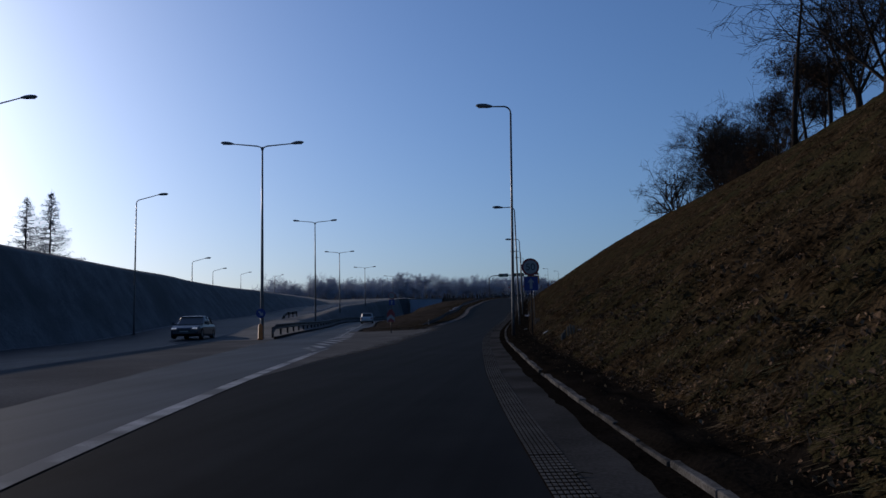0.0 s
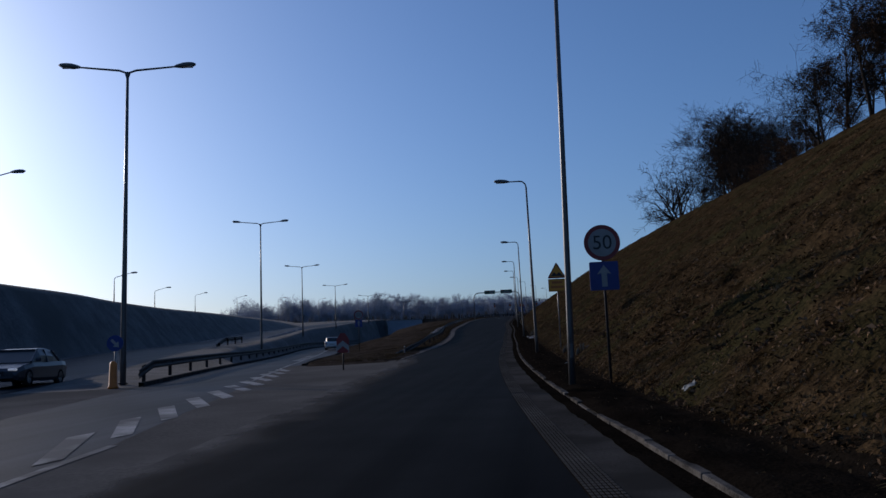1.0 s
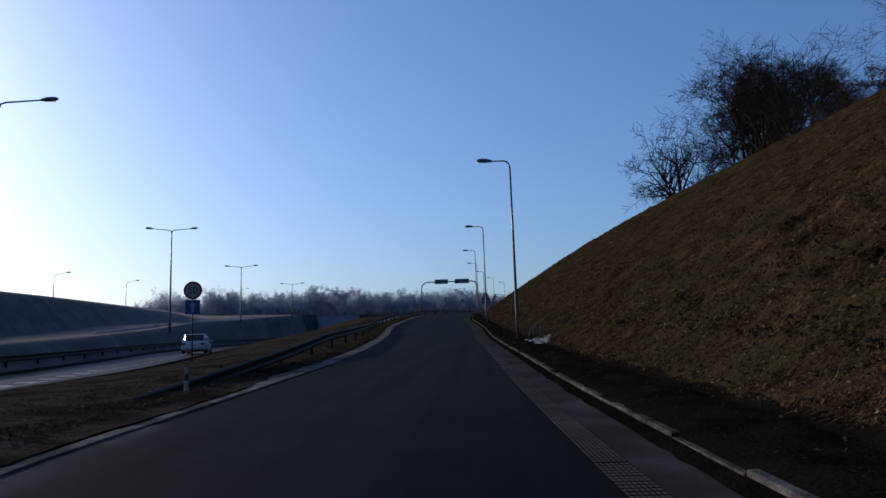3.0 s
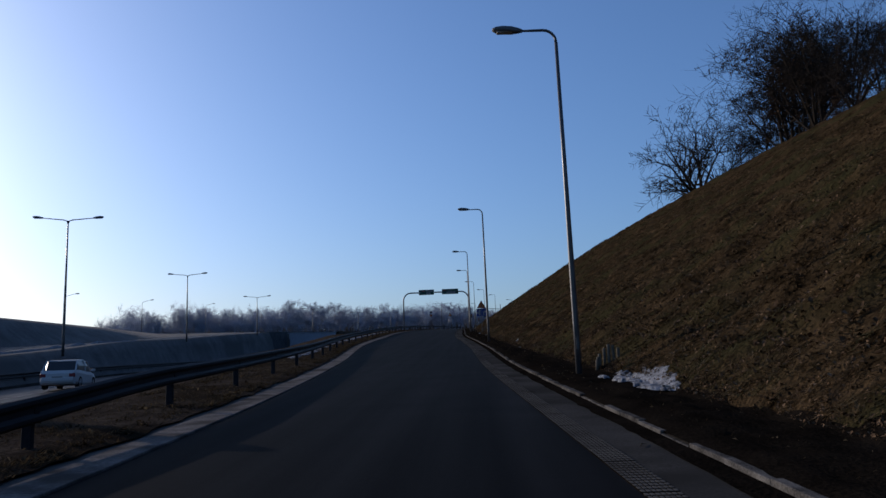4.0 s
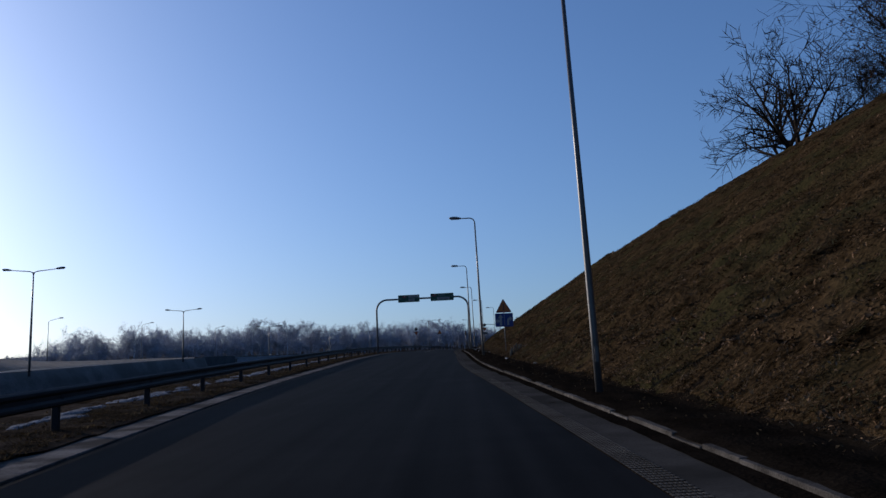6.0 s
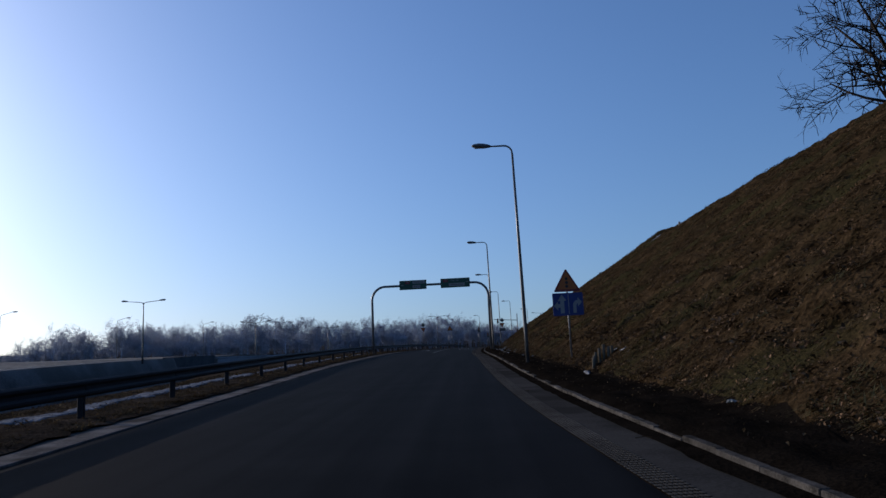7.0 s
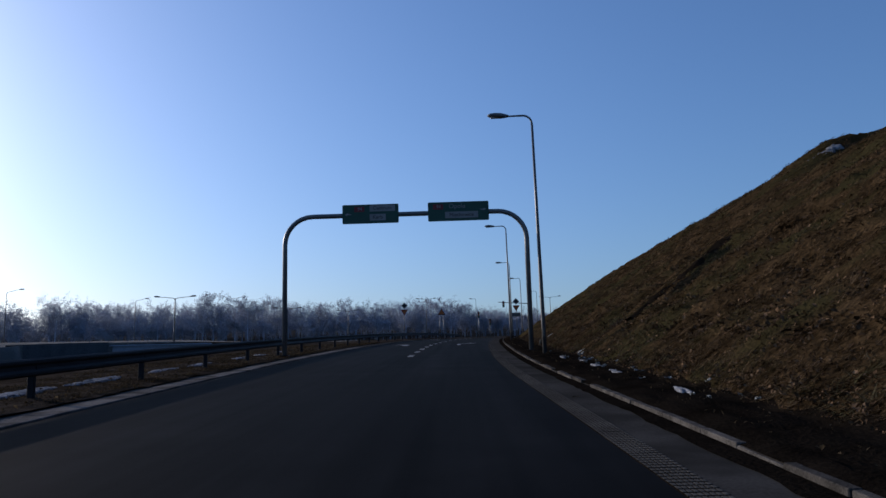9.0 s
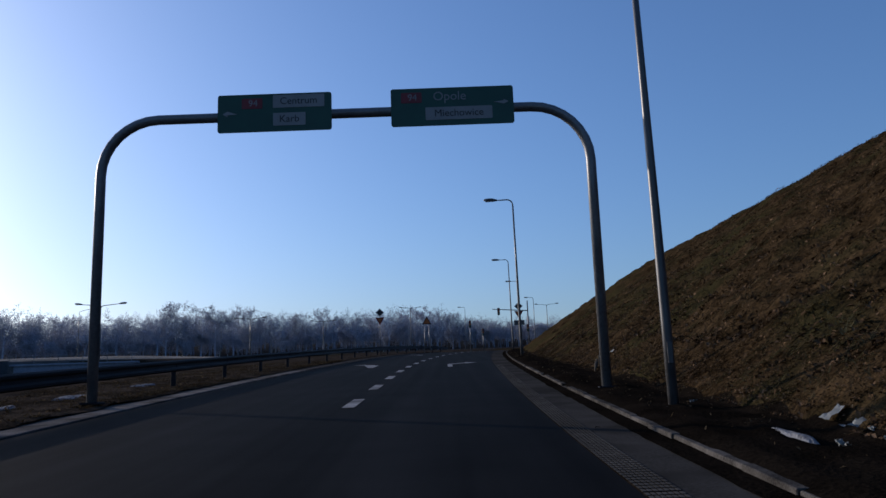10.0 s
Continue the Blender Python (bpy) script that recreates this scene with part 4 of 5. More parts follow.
    part("arrow", plate([(x1 + 2.4, zc + 0.08), (x1 + 2.3, zc + 0.13), (x1 + 2.3, zc + 0.1), (x1 + 2.1, zc + 0.08), (x1 + 2.3, zc + 0.03)], -0.167, -0.162), WHITE, rb, "white arrow")
    return ob


gantry(pose(0, 197.1, 0), -15.12, -5.17, 12.97, slip_z(197) + 0.15, slip_z(197) + 0.1)

# ---------------------------------------------------------------- traffic signals at the junction
def signal_head(parent, x, z, y=0.0):
    hb = part("signal_head", box((x, y - 0.12, z), (0.32, 0.2, 0.95), bevel=0.03), BLACK, parent, "black three-lamp signal head")
    for dz, mt in ((0.3, RED), (0, AMBER), (-0.3, GREEN)):
        part("lens", plate(ring_outline(0.1, 14, x, z + dz), y - 0.235, y - 0.222), mt, hb, "unlit lens")
    return hb


ob = thing("traffic_signal", pose(2.6, 286, slip_z(286) + 0.1, 0, 0, 0), "black traffic signal on a grey mast arm at the junction", "traffic signal", "signals")
part("pole", tube([((0, 0, -0.4), 0.1), ((0, 0, 6.3), 0.08)], 12), GALV, ob, smooth=True)
part("arm", tube([((0, 0, 5.0), 0.07), ((-4.6, 0, 5.35), 0.05)], 10), GALV, ob, smooth=True)
signal_head(ob, -3.8, 5.0)
signal_head(ob, -0.1, 2.75)
for x, y, z in ((-5.0, 286, 3.6), (-3.2, 289, 2.6)):
    ob = thing("traffic_signal", pose(x, y, slip_z(y), 0, 0, 0), "black traffic signal on a short grey post", "traffic signal", "signals")
    part("pole", tube([((0, 0, -0.3), 0.06), ((0, 0, z + 0.5), 0.055)], 10), GALV, ob, smooth=True)
    signal_head(ob, 0, z)

# ---------------------------------------------------------------- underpass wall closing the cutting, haze tint in its colour
wall = thing("underpass_wall", pose(-43.0, 250.5, 0, 0, 0, 4), "concrete wall over the underpass at the cutting's end, blued as by haze", "wall", kind="structure")
part("face_wall", box((0.5, 0.3, 7.7), (15.0, 0.6, 6.2), bevel=0.03), HAZED_CONCRETE, wall)
part("coping", box((0.5, 0.25, 10.86), (15.3, 0.8, 0.16), bevel=0.02), HAZED_CONCRETE, wall)
part("parapet", tube([((-7, 0.3, 11.6), 0.03), ((8, 0.3, 11.6), 0.03)], 8), GALV, wall, "steel parapet rail")
for i in range(8):
    part("parapet_post", tube([((-6.8 + 2.05 * i, 0.3, 10.9), 0.025), ((-6.8 + 2.05 * i, 0.3, 11.6), 0.025)], 8), GALV, wall)

# wing wall added to fill the cut-back bank; its dark tone fits the camera's view
rows = []
for y in stretch(233, 250.2, 1.2):
    x, z0, z1 = median_x(y) - 3.3, main_z(y) - 0.5, left_z(y) + 0.2
    rows.append([(x - 0.3, y, z1 - 0.3), (x - 0.3, y, z1), (x + 0.12, y, z1), (x + 0.12, y, z0)])
sheet("wing_wall", rows, WING_CONCRETE, "dark concrete wing wall added beside the underpass", "wall", False)

# ---------------------------------------------------------------- trees
def limb(rng, out, p, d, length, r, level, top, spread, up, low=0.28, reach=1.0, girth=0.62, thin=0.008):
    n = 5 if level < 2 else 3
    pts = [(p.copy(), r)]
    q, e = p.copy(), d.normalized()
    step = length / n
    for i in range(n):
        e = (e + Vector((rng.uniform(-1, 1), rng.uniform(-1, 1), rng.uniform(-0.6, 1.0) * up)) * (0.16 if level else 0.06)).normalized()
        q = q + e * step
        pts.append((q.copy(), max(thin * 0.75, r * (1 - (i + 1) / n * (0.72 if level else 0.8)))))
    out[level].append(pts)
    if level == top:
        return
    kids = spread[level]
    for k in range(kids):
        f = rng.uniform(low if level == 0 else 0.2, 1.0)
        i = min(n - 1, int(f * n))
        a, b = pts[i], pts[i + 1]
        t = f * n - i
        s = a[0].lerp(b[0], t)
        rr = (a[1] * (1 - t) + b[1] * t) * girth
        ax = (b[0] - a[0]).normalized()
        side = ax.orthogonal().normalized()
        side.rotate(Matrix.Rotation(rng.uniform(0, 6.283), 3, ax))
        nd = (ax * rng.uniform(0.45, 0.9) + side * rng.uniform(0.7, 1.0)).normalized()
        ln = length * rng.uniform(0.38, 0.6) * (reach * (1.15 - 0.55 * f) if level == 0 else 1.0)
        limb(rng, out, s, nd, ln, max(thin, rr), level + 1, top, spread, up, low, reach, girth, thin)


def ribbon_data(rng, paths, n):
    """Thin twigs as narrow tapered ribbons; n: bends kept, 1 for a straight sliver."""
    verts, faces = [], []
    for path in paths:
        b = len(verts)
        a, e = path[0][0], path[-1][0]
        w = (e - a).cross(Vector((rng.uniform(-1, 1), rng.uniform(-1, 1), rng.uniform(-1, 1)))).normalized()
        r = path[0][1]
        if n == 1:
            m = path[len(path) // 2][0]
            verts += [tuple(a - w * r), tuple(a + w * r), tuple(m + w * r * 0.8), tuple(e), tuple(m - w * r * 0.8)]
            faces += [(b, b + 1, b + 2, b + 4), (b + 4, b + 2, b + 3)]
        else:
            for p, q in path:
                verts += [tuple(p - w * q), tuple(p + w * q)]
            faces += [(b + 2 * i, b + 2 * i + 1, b + 2 * i + 3, b + 2 * i + 2) for i in range(len(path) - 1)]
    return verts, faces


def bare_tree(name, seed, height, spread, label, category, group, bark, crown, lean=0.0, up=1.0, leaves=0, leaf_size=0.12, trunk_r=None, low=0.28, reach=1.0, leaf=None, girth=0.62, thin=0.008, fan=0, clump=1, flare=58):
    rng = random.Random(seed)
    top = len(spread)
    out = [[] for _ in range(top + 1)]
    if fan:
        stem = [(Vector((0, 0, -0.4)), trunk_r), (Vector((lean * 0.5, 0, 0.8)), trunk_r * 0.9), (Vector((lean * 1.4, 0.05, 2.2)), trunk_r * 0.75)]
        out[0].append(stem)
        for k in range(fan):
            a = 2.399 * k + rng.uniform(-0.3, 0.3)
            tilt = radians(12 + flare * ((k + 0.5) / fan) ** 0.8)
            d = Vector((math.cos(a) * math.sin(tilt) + lean, math.sin(a) * math.sin(tilt), math.cos(tilt)))
            p = stem[2][0].lerp(stem[1][0], (k / fan) ** 1.5)
            limb(rng, out, p, d, height * rng.uniform(0.62, 0.8), trunk_r * rng.uniform(0.36, 0.52), 1, top, spread, up, low, reach, girth, thin)
    else:
        limb(rng, out, Vector((0, 0, -0.3)), Vector((lean, rng.uniform(-0.05, 0.05), 1)), height * 0.8, trunk_r or height * 0.016, 0, top, spread, up, low, reach, girth, thin)
    ob = thing(name, Matrix(), label, category, group)
    v, f = tube_data(out[0], 8)
    t = link_mesh("trunk", v, f, bark, True)
    t.parent = ob
    verts, faces = [], []
    for lv in range(1, top + 1):
        v, f = tube_data(out[lv], 4) if lv == 1 else tube_data(out[lv], 3) if lv == 2 and top > 3 else ribbon_data(rng, out[lv], 1 if lv == top else 3)
        b = len(verts)
        verts += v
        faces += [tuple(i + b for i in q) for q in f]
    c = link_mesh("crown", verts, faces, crown)
    c.parent = ob
    tagged(c, "bare twiggy crown")
    if leaves:
        tips = [p for lv in (top - 1, top) for path in out[lv] for p, _ in path[1:]]
        lv_v, lv_f = [], []
        hub = None
        for i in range(leaves):
            if i % clump == 0:
                hub = rng.choice(tips)
            p = hub + Vector((rng.gauss(0, 0.14), rng.gauss(0, 0.14), rng.gauss(0, 0.12)))
            a = Vector((rng.uniform(-1, 1), rng.uniform(-1, 1), rng.uniform(-1, 1))).normalized() * leaf_size
            w = a.orthogonal().normalized() * leaf_size * 0.55
            k = len(lv_v)
            lv_v += [tuple(p - a), tuple(p + w), tuple(p + a), tuple(p - w)]
            lv_f.append((k, k + 1, k + 2, k + 3))
        lo = link_mesh("foliage", lv_v, lv_f, leaf or DEAD_LEAF)
        lo.parent = ob
        tagged(lo, "fine dead twig tips and leaves")
    return ob


rng = random.Random(7)


def place(ob, m, s=1.0):
    c = copy_thing(ob, m)
    c.scale = (s, s, s * rng.uniform(0.92, 1.08))
    return c


# the lone bare tree on the slope's crest
lone = bare_tree("bare_tree", 12, 13.2, (0, 8, 6, 5), "lone bare spreading tree on the crest of the cut slope", "tree", "", BARK, BARK, lean=-0.16, up=1.0, trunk_r=0.55, girth=0.76, thin=0.034, fan=9)
lone.matrix_basis = pose(29.3, 189.7, hill_z(29.3, 189.7) - 0.1, 0, 0, 0)

# the wood on the crest: a tall group behind the lone tree, a low gap, then a second group
WOOD = [
    bare_tree("woodland_tree", 21, 14.0, (0, 8, 7, 5), "tall dark bare tree forking low on the crest", "tree", "crest wood", BARK, BARK, up=0.8, leaves=160, leaf_size=0.10, thin=0.017, girth=0.66, trunk_r=0.30, fan=5, clump=4, flare=34),
    bare_tree("woodland_tree", 22, 13.0, (14, 8, 7, 4), "tall dark tree with brown leaves still on its twigs", "tree", "crest wood", BARK, BARK, up=0.5, leaves=1000, leaf_size=0.10, thin=0.016, girth=0.64, low=0.34, trunk_r=0.19, reach=0.85, clump=5),
    bare_tree("woodland_tree", 23, 14.5, (11, 8, 6, 4), "tall slim bare tree of the wood on the crest", "tree", "crest wood", BARK, BARK, up=0.8, leaves=60, leaf_size=0.10, thin=0.018, girth=0.64, low=0.42, trunk_r=0.18, reach=0.9, clump=4),
]
SHRUB = bare_tree("crest_shrub", 31, 5.0, (13, 9, 7), "dense dark bare shrub at the wood's edge", "shrub", "crest shrubs", BARK, BARK, up=0.8, leaves=900, leaf_size=0.09, trunk_r=0.06, thin=0.012)
WOOD_SIZE = (13.0, 12.5, 14.0)
wood_top = curve([(50, 19), (82, 18), (88, 14), (103, 12.5), (113, 10.5), (120, 6), (128, 3), (138, 3.5), (143, 7), (150, 12), (160, 16), (172, 18.5), (181, 14), (190, 9), (200, 7)])
wood_front = curve([(50, 29.5), (96, 32), (125, 34), (140, 36), (165, 37.5), (185, 38.5), (193, 37.5), (200, 36.5)])
spots = []
# stretch of the crest, how many trees, and which kinds in turn
for a, b, count, kinds in ((143, 158, 9, (0, 1, 2)), (158, 181, 13, (0, 1, 2, 1)), (180, 190, 4, (1, 2)), (98, 120, 9, (1, 1, 0)), (85, 98, 5, (1, 2, 1)), (64, 82, 4, (2, 0))):
    for i in range(count):
        y = a + (b - a) * (i + rng.random()) / count
        spots.append((y, wood_front(y) + 9.0 * rng.random() ** 1.4, wood_top(y) * rng.uniform(0.74, 1.04), kinds[i % len(kinds)]))
for i, (y, u, h, which) in enumerate(spots):
    x = lamp_x(y) + u
    m = pose(x, y, hill_z(x, y) - 0.2, rng.uniform(-5, 5), rng.uniform(-5, 5), rng.uniform(0, 360))
    if i < 3:
        WOOD[i].matrix_basis = m
        WOOD[i].scale = (h / WOOD_SIZE[i],) * 3
    else:
        place(WOOD[which], m, h / WOOD_SIZE[which])
# the tall bare trunk standing forward of the second group
tall = bare_tree("forest_tree", 57, 19.0, (10, 6, 5), "tall slim bare tree standing forward on the crest", "tree", "", BARK, BARK, up=0.5, trunk_r=0.27, low=0.5, reach=0.62, thin=0.020, girth=0.5)
tall.matrix_basis = pose(22.7, 73.7, hill_z(22.7, 73.7) - 0.2, 0, 1, 0)
first = True
for i in range(22):
    y = rng.choice((rng.uniform(97, 142), rng.uniform(124, 142), rng.uniform(142, 160)))
    x = lamp_x(y) + wood_front(y) + rng.uniform(-1.0, 5.0)
    m = pose(x, y, hill_z(x, y) - 0.15, 0, 0, rng.uniform(0, 360))
    if first:
        SHRUB.matrix_basis, first = m, False
    else:
        place(SHRUB, m, rng.uniform(0.45, 0.85))

# the far grove behind the junction; distance haze is put into its bark and twig colours
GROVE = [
    bare_tree("grove_tree", 41, 14.0, (15, 8, 6), "bare tree of the far grove, coloured as through haze", "tree", "far grove", HAZED_BARK, HAZED_BARK, up=1.2, leaves=1900, leaf_size=0.125, leaf=HAZED_TWIG),
    bare_tree("grove_tree", 42, 12.5, (16, 8, 6), "bare tree of the far grove, coloured as through haze", "tree", "far grove", HAZED_BARK, HAZED_BARK, up=1.0, leaves=2200, leaf_size=0.125, leaf=HAZED_TWIG),
    bare_tree("grove_birch", 43, 13.5, (14, 8, 6), "slim birch with a pale trunk in the far grove", "tree", "far grove", BIRCH, HAZED_BARK, up=1.5, leaves=1100, leaf_size=0.125, trunk_r=0.14, leaf=HAZED_TWIG),
    bare_tree("grove_tree", 44, 11.0, (17, 8, 6), "bushy bare tree of the far grove, coloured as through haze", "tree", "far grove", HAZED_BARK, HAZED_BARK, up=0.8, leaves=2400, leaf_size=0.125, leaf=HAZED_TWIG),
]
grove_top = curve([(-150, 26), (-140, 29), (-122, 29.5), (-114, 34.0), (-106, 30.5), (-80, 31.6), (-60, 30.5), (-40, 29.2), (-16, 29.4), (-4, 27.8), (8, 25.5), (40, 25)])
GROVE_SIZE = (14.0, 12.5, 13.5, 11.0)
BUSH = bare_tree("grove_bush", 47, 5.0, (14, 9, 6), "dense bare bush under the far grove, coloured as through haze", "shrub", "grove bushes", HAZED_BARK, HAZED_BARK, up=0.7, leaves=1100, leaf_size=0.12, trunk_r=0.06, leaf=HAZED_TWIG)
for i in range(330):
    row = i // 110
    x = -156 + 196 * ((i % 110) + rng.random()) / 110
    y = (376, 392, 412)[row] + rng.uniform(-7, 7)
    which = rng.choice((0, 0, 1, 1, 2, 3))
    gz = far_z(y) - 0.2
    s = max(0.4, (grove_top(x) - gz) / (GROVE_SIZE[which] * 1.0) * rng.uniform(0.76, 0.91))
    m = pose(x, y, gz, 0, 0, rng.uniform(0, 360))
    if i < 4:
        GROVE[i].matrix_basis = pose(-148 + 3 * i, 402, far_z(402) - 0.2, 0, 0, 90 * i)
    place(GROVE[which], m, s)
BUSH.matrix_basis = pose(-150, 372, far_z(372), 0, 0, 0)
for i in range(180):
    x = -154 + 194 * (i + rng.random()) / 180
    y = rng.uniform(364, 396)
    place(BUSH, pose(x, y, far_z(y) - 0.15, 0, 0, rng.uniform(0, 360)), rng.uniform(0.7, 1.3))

# larches on the left bank
def larch(seed, height, label):
    rng2 = random.Random(seed)
    ob = thing("larch", Matrix(), label, "tree", "larches")
    v, f = tube_data([[(Vector((0, 0, -0.3)), height * 0.014), (Vector((0, 0, height * 0.5)), height * 0.008), (Vector((0, 0, height)), 0.015)]], 8)
    t = link_mesh("trunk", v, f, BARK, True)
    t.parent = ob
    paths, nv, nf = [], [], []
    z = height * 0.12
    while z < height * 0.98:
        reach = 0.40 * height * (1 - z / height) ** 0.9 * rng2.uniform(0.6, 1.12) + 0.12
        for k in range(6):
            a = rng2.uniform(0, 6.283)
            d = Vector((math.cos(a), math.sin(a), 0))
            p0 = Vector((0, 0, z + rng2.uniform(-0.2, 0.2)))
            p1 = p0 + d * reach * 0.6 + Vector((0, 0, -0.08 * reach))
            p2 = p0 + d * reach + Vector((0, 0, 0.10 * reach))
            paths.append([(p0, 0.04), (p1, 0.024), (p2, 0.008)])
            for j in range(int(8 + reach * 11)):
                t_ = rng2.uniform(0.15, 1.0)
                q = p0.lerp(p2, t_) + Vector((rng2.gauss(0, 0.1), rng2.gauss(0, 0.1), rng2.gauss(-0.15, 0.12)))
                w = Vector((rng2.uniform(-1, 1), rng2.uniform(-1, 1), rng2.uniform(-1.2, 0.2))).normalized() * 0.2
                o = w.orthogonal().normalized() * 0.036
                b = len(nv)
                nv += [tuple(q - w), tuple(q + o), tuple(q + w), tuple(q - o)]
                nf.append((b, b + 1, b + 2, b + 3))
        z += height * 0.021
    v, f = tube_data(paths, 3)
    c = link_mesh("limb", v, f, BARK)
    c.parent = ob
    c = link_mesh("crown", nv, nf, HAZED_NEEDLE)
    c.parent = ob
    return ob


for x, y, h, sd in ((-76.6, 117.0, 18.0, 3), (-82.3, 119.0, 17.8, 4)):
    larch(sd, h, "tall thin larch standing behind the bank").matrix_basis = pose(x, y, ridge_z(y) - 1.9, 0, 0, 20 * sd)

# ---------------------------------------------------------------- cars
def wheel(parent, x, y, r=0.31, w=0.2):
    bm = bmesh.new()
    prof = [(-w / 2, r * 0.7), (-w / 2, r * 0.94), (-w / 2 + 0.03, r), (w / 2 - 0.03, r), (w / 2, r * 0.94), (w / 2, r * 0.7)]
    rings = [[bm.verts.new((x + px, y + pr * math.cos(2 * math.pi * j / 20), r + pr * math.sin(2 * math.pi * j / 20))) for j in range(20)] for px, pr in prof]
    for a, b in zip(rings, rings[1:]):
        for j in range(20):
            bm.faces.new((a[j], a[(j + 1) % 20], b[(j + 1) % 20], b[j]))
    bmesh.ops.recalc_face_normals(bm, faces=bm.faces)
    t = part("wheel", bm, RUBBER, parent, "black tyre", smooth=True)
    side = 1 if x > 0 else -1
    bm = bmesh.new()
    c = bm.verts.new((x + side * (w / 2 - 0.03), y, r))
    ring = [bm.verts.new((x + side * (w / 2 - (0.012 if j % 4 < 2 else 0.03)), y + r * 0.7 * math.cos(2 * math.pi * j / 20), r + r * 0.7 * math.sin(2 * math.pi * j / 20))) for j in range(20)]
    for j in range(20):
        bm.faces.new((c, ring[j], ring[(j + 1) % 20]))
    part("rim", bm, GALV, t, "alloy rim")


def loft(sections):
    """Closed body from cross-sections of equal point counts."""
    bm = bmesh.new()
    rows = [[bm.verts.new(p) for p in s] for s in sections]
    n = len(rows[0])
    for a, b in zip(rows, rows[1:]):
        for j in range(n):
            bm.faces.new((a[j], a[(j + 1) % n], b[(j + 1) % n], b[j]))
    bm.faces.new(rows[0])
    bm.faces.new(rows[-1])
    bmesh.ops.recalc_face_normals(bm, faces=bm.faces)
    return bm


def car(m, paint, label, length, width, height, hatch, lights_on):
    """Front towards +y."""
    ob = thing("car", m, label, "car", "cars on the road")
    L, W = length / 2, width / 2
    hood, belt = 0.70, 0.88

    def ring(y, w, z0, z1):
        return [(-w * 0.93, y, z0), (w * 0.93, y, z0), (w, y, z0 + 0.12), (w, y, z1 - 0.16), (w * 0.94, y, z1), (-w * 0.94, y, z1), (-w, y, z1 - 0.16), (-w, y, z0 + 0.12)]
    tail = belt + 0.06
    body = part("body", loft([ring(-L, W * 0.84, 0.34, tail - 0.18), ring(-L + 0.12, W * 0.95, 0.24, tail - 0.02), ring(-L + 0.6, W, 0.2, tail), ring(0, W, 0.18, belt), ring(L - 1.25, W, 0.18, belt - 0.02),
                              ring(L - 0.5, W * 0.97, 0.2, hood + 0.06), ring(L - 0.14, W * 0.9, 0.22, hood - 0.04), ring(L, W * 0.76, 0.3, hood - 0.16)]), paint, ob, "painted body", smooth=False)

    def cab(y, w, z):
        return [(-w, y, belt - 0.06), (w, y, belt - 0.06), (w * 0.97, y, belt + (z - belt) * 0.5), (w * 0.8, y, z), (-w * 0.8, y, z), (-w * 0.97, y, belt + (z - belt) * 0.5)]
    back = -L + (0.25 if hatch else 0.55)
    part("window_glass", loft([cab(back, W * 0.86, belt + 0.02), cab(back + (0.5 if hatch else 0.85), W * 0.92, height - 0.06), cab(-0.1, W * 0.93, height - 0.015), cab(0.35, W * 0.93, height - 0.05), cab(L - 1.15, W * 0.9, belt + 0.0)]), CAR_GLASS, ob, "dark tinted windows")
    ry0, ry1 = back + (0.46 if hatch else 0.8), 0.45
    part("roof", loft([[(-W * 0.76, y, z - 0.05), (W * 0.76, y, z - 0.05), (W * 0.72, y, z), (-W * 0.72, y, z)] for y, z in ((ry0, height - 0.05), (-0.2, height + 0.012), (ry1, height - 0.04))]), paint, ob, "painted roof")
    for s in (-1, 1):
        for pts in ((( s * W * 0.80, 0.42, height - 0.06), (s * W * 0.9, L - 1.15, belt)), ((s * W * 0.80, ry0, height - 0.07), (s * W * 0.88, back, belt)), ((s * W * 0.79, -0.2, height - 0.04), (s * W * 0.95, -0.25, belt))):
            part("pillar", tube([(pts[0], 0.035), (pts[1], 0.045)], 6), paint, ob)
        part("mirror", box((s * (W + 0.1), L - 1.35, belt + 0.08), (0.2, 0.1, 0.14), bevel=0.03), paint, ob, "wing mirror")
        part("headlight", box((s * W * 0.68, L - 0.1, hood - 0.1), (0.30, 0.16, 0.10), bevel=0.03), lit if lights_on else HEADLIGHT, ob, "headlight")
        part("tail_light", box((s * W * 0.76, -L + 0.04, tail - 0.26), (0.3, 0.1, 0.2), bevel=0.03), RED, ob, "red tail light")
        for y in (L - 0.85, -L + 0.8):
            wheel(ob, s * (W - 0.09), y)
    part("grille", box((0, L - 0.0, hood - 0.2), (0.7, 0.06, 0.12), bevel=0.01), BLACK, ob, "dark grille")
    part("bumper", box((0, -L + 0.03, 0.48), (width * 0.86, 0.14, 0.2), bevel=0.03), paint, ob, "rear bumper")
    part("rear_plate", box((0, -L - 0.02, tail - 0.36), (0.5, 0.02, 0.11)), WHITE, ob, "blank pale plate")
    part("front_plate", box((0, L + 0.02, 0.44), (0.5, 0.02, 0.11)), WHITE, ob, "blank pale plate")
    part("sill", box((0, 0, 0.24), (width * 0.9, length * 0.8, 0.1), bevel=0.02), BLACK, ob, "dark underside")
    return ob


y = 50.0
car(pose(median_x(y) - 4.75, y, left_z(y) + 0.005, 0, 0, 192), CAR_SILVER, "dark silver saloon car with lit headlights on the opposite carriageway", 4.6, 1.78, 1.42, False, True)
y = 116.0
car(pose(median_x(y) + 5.3, y, main_z(y) + 0.005, 0, 0, 12), CAR_WHITE, "white hatchback car driving down the main carriageway", 4.2, 1.76, 1.48, True, False)

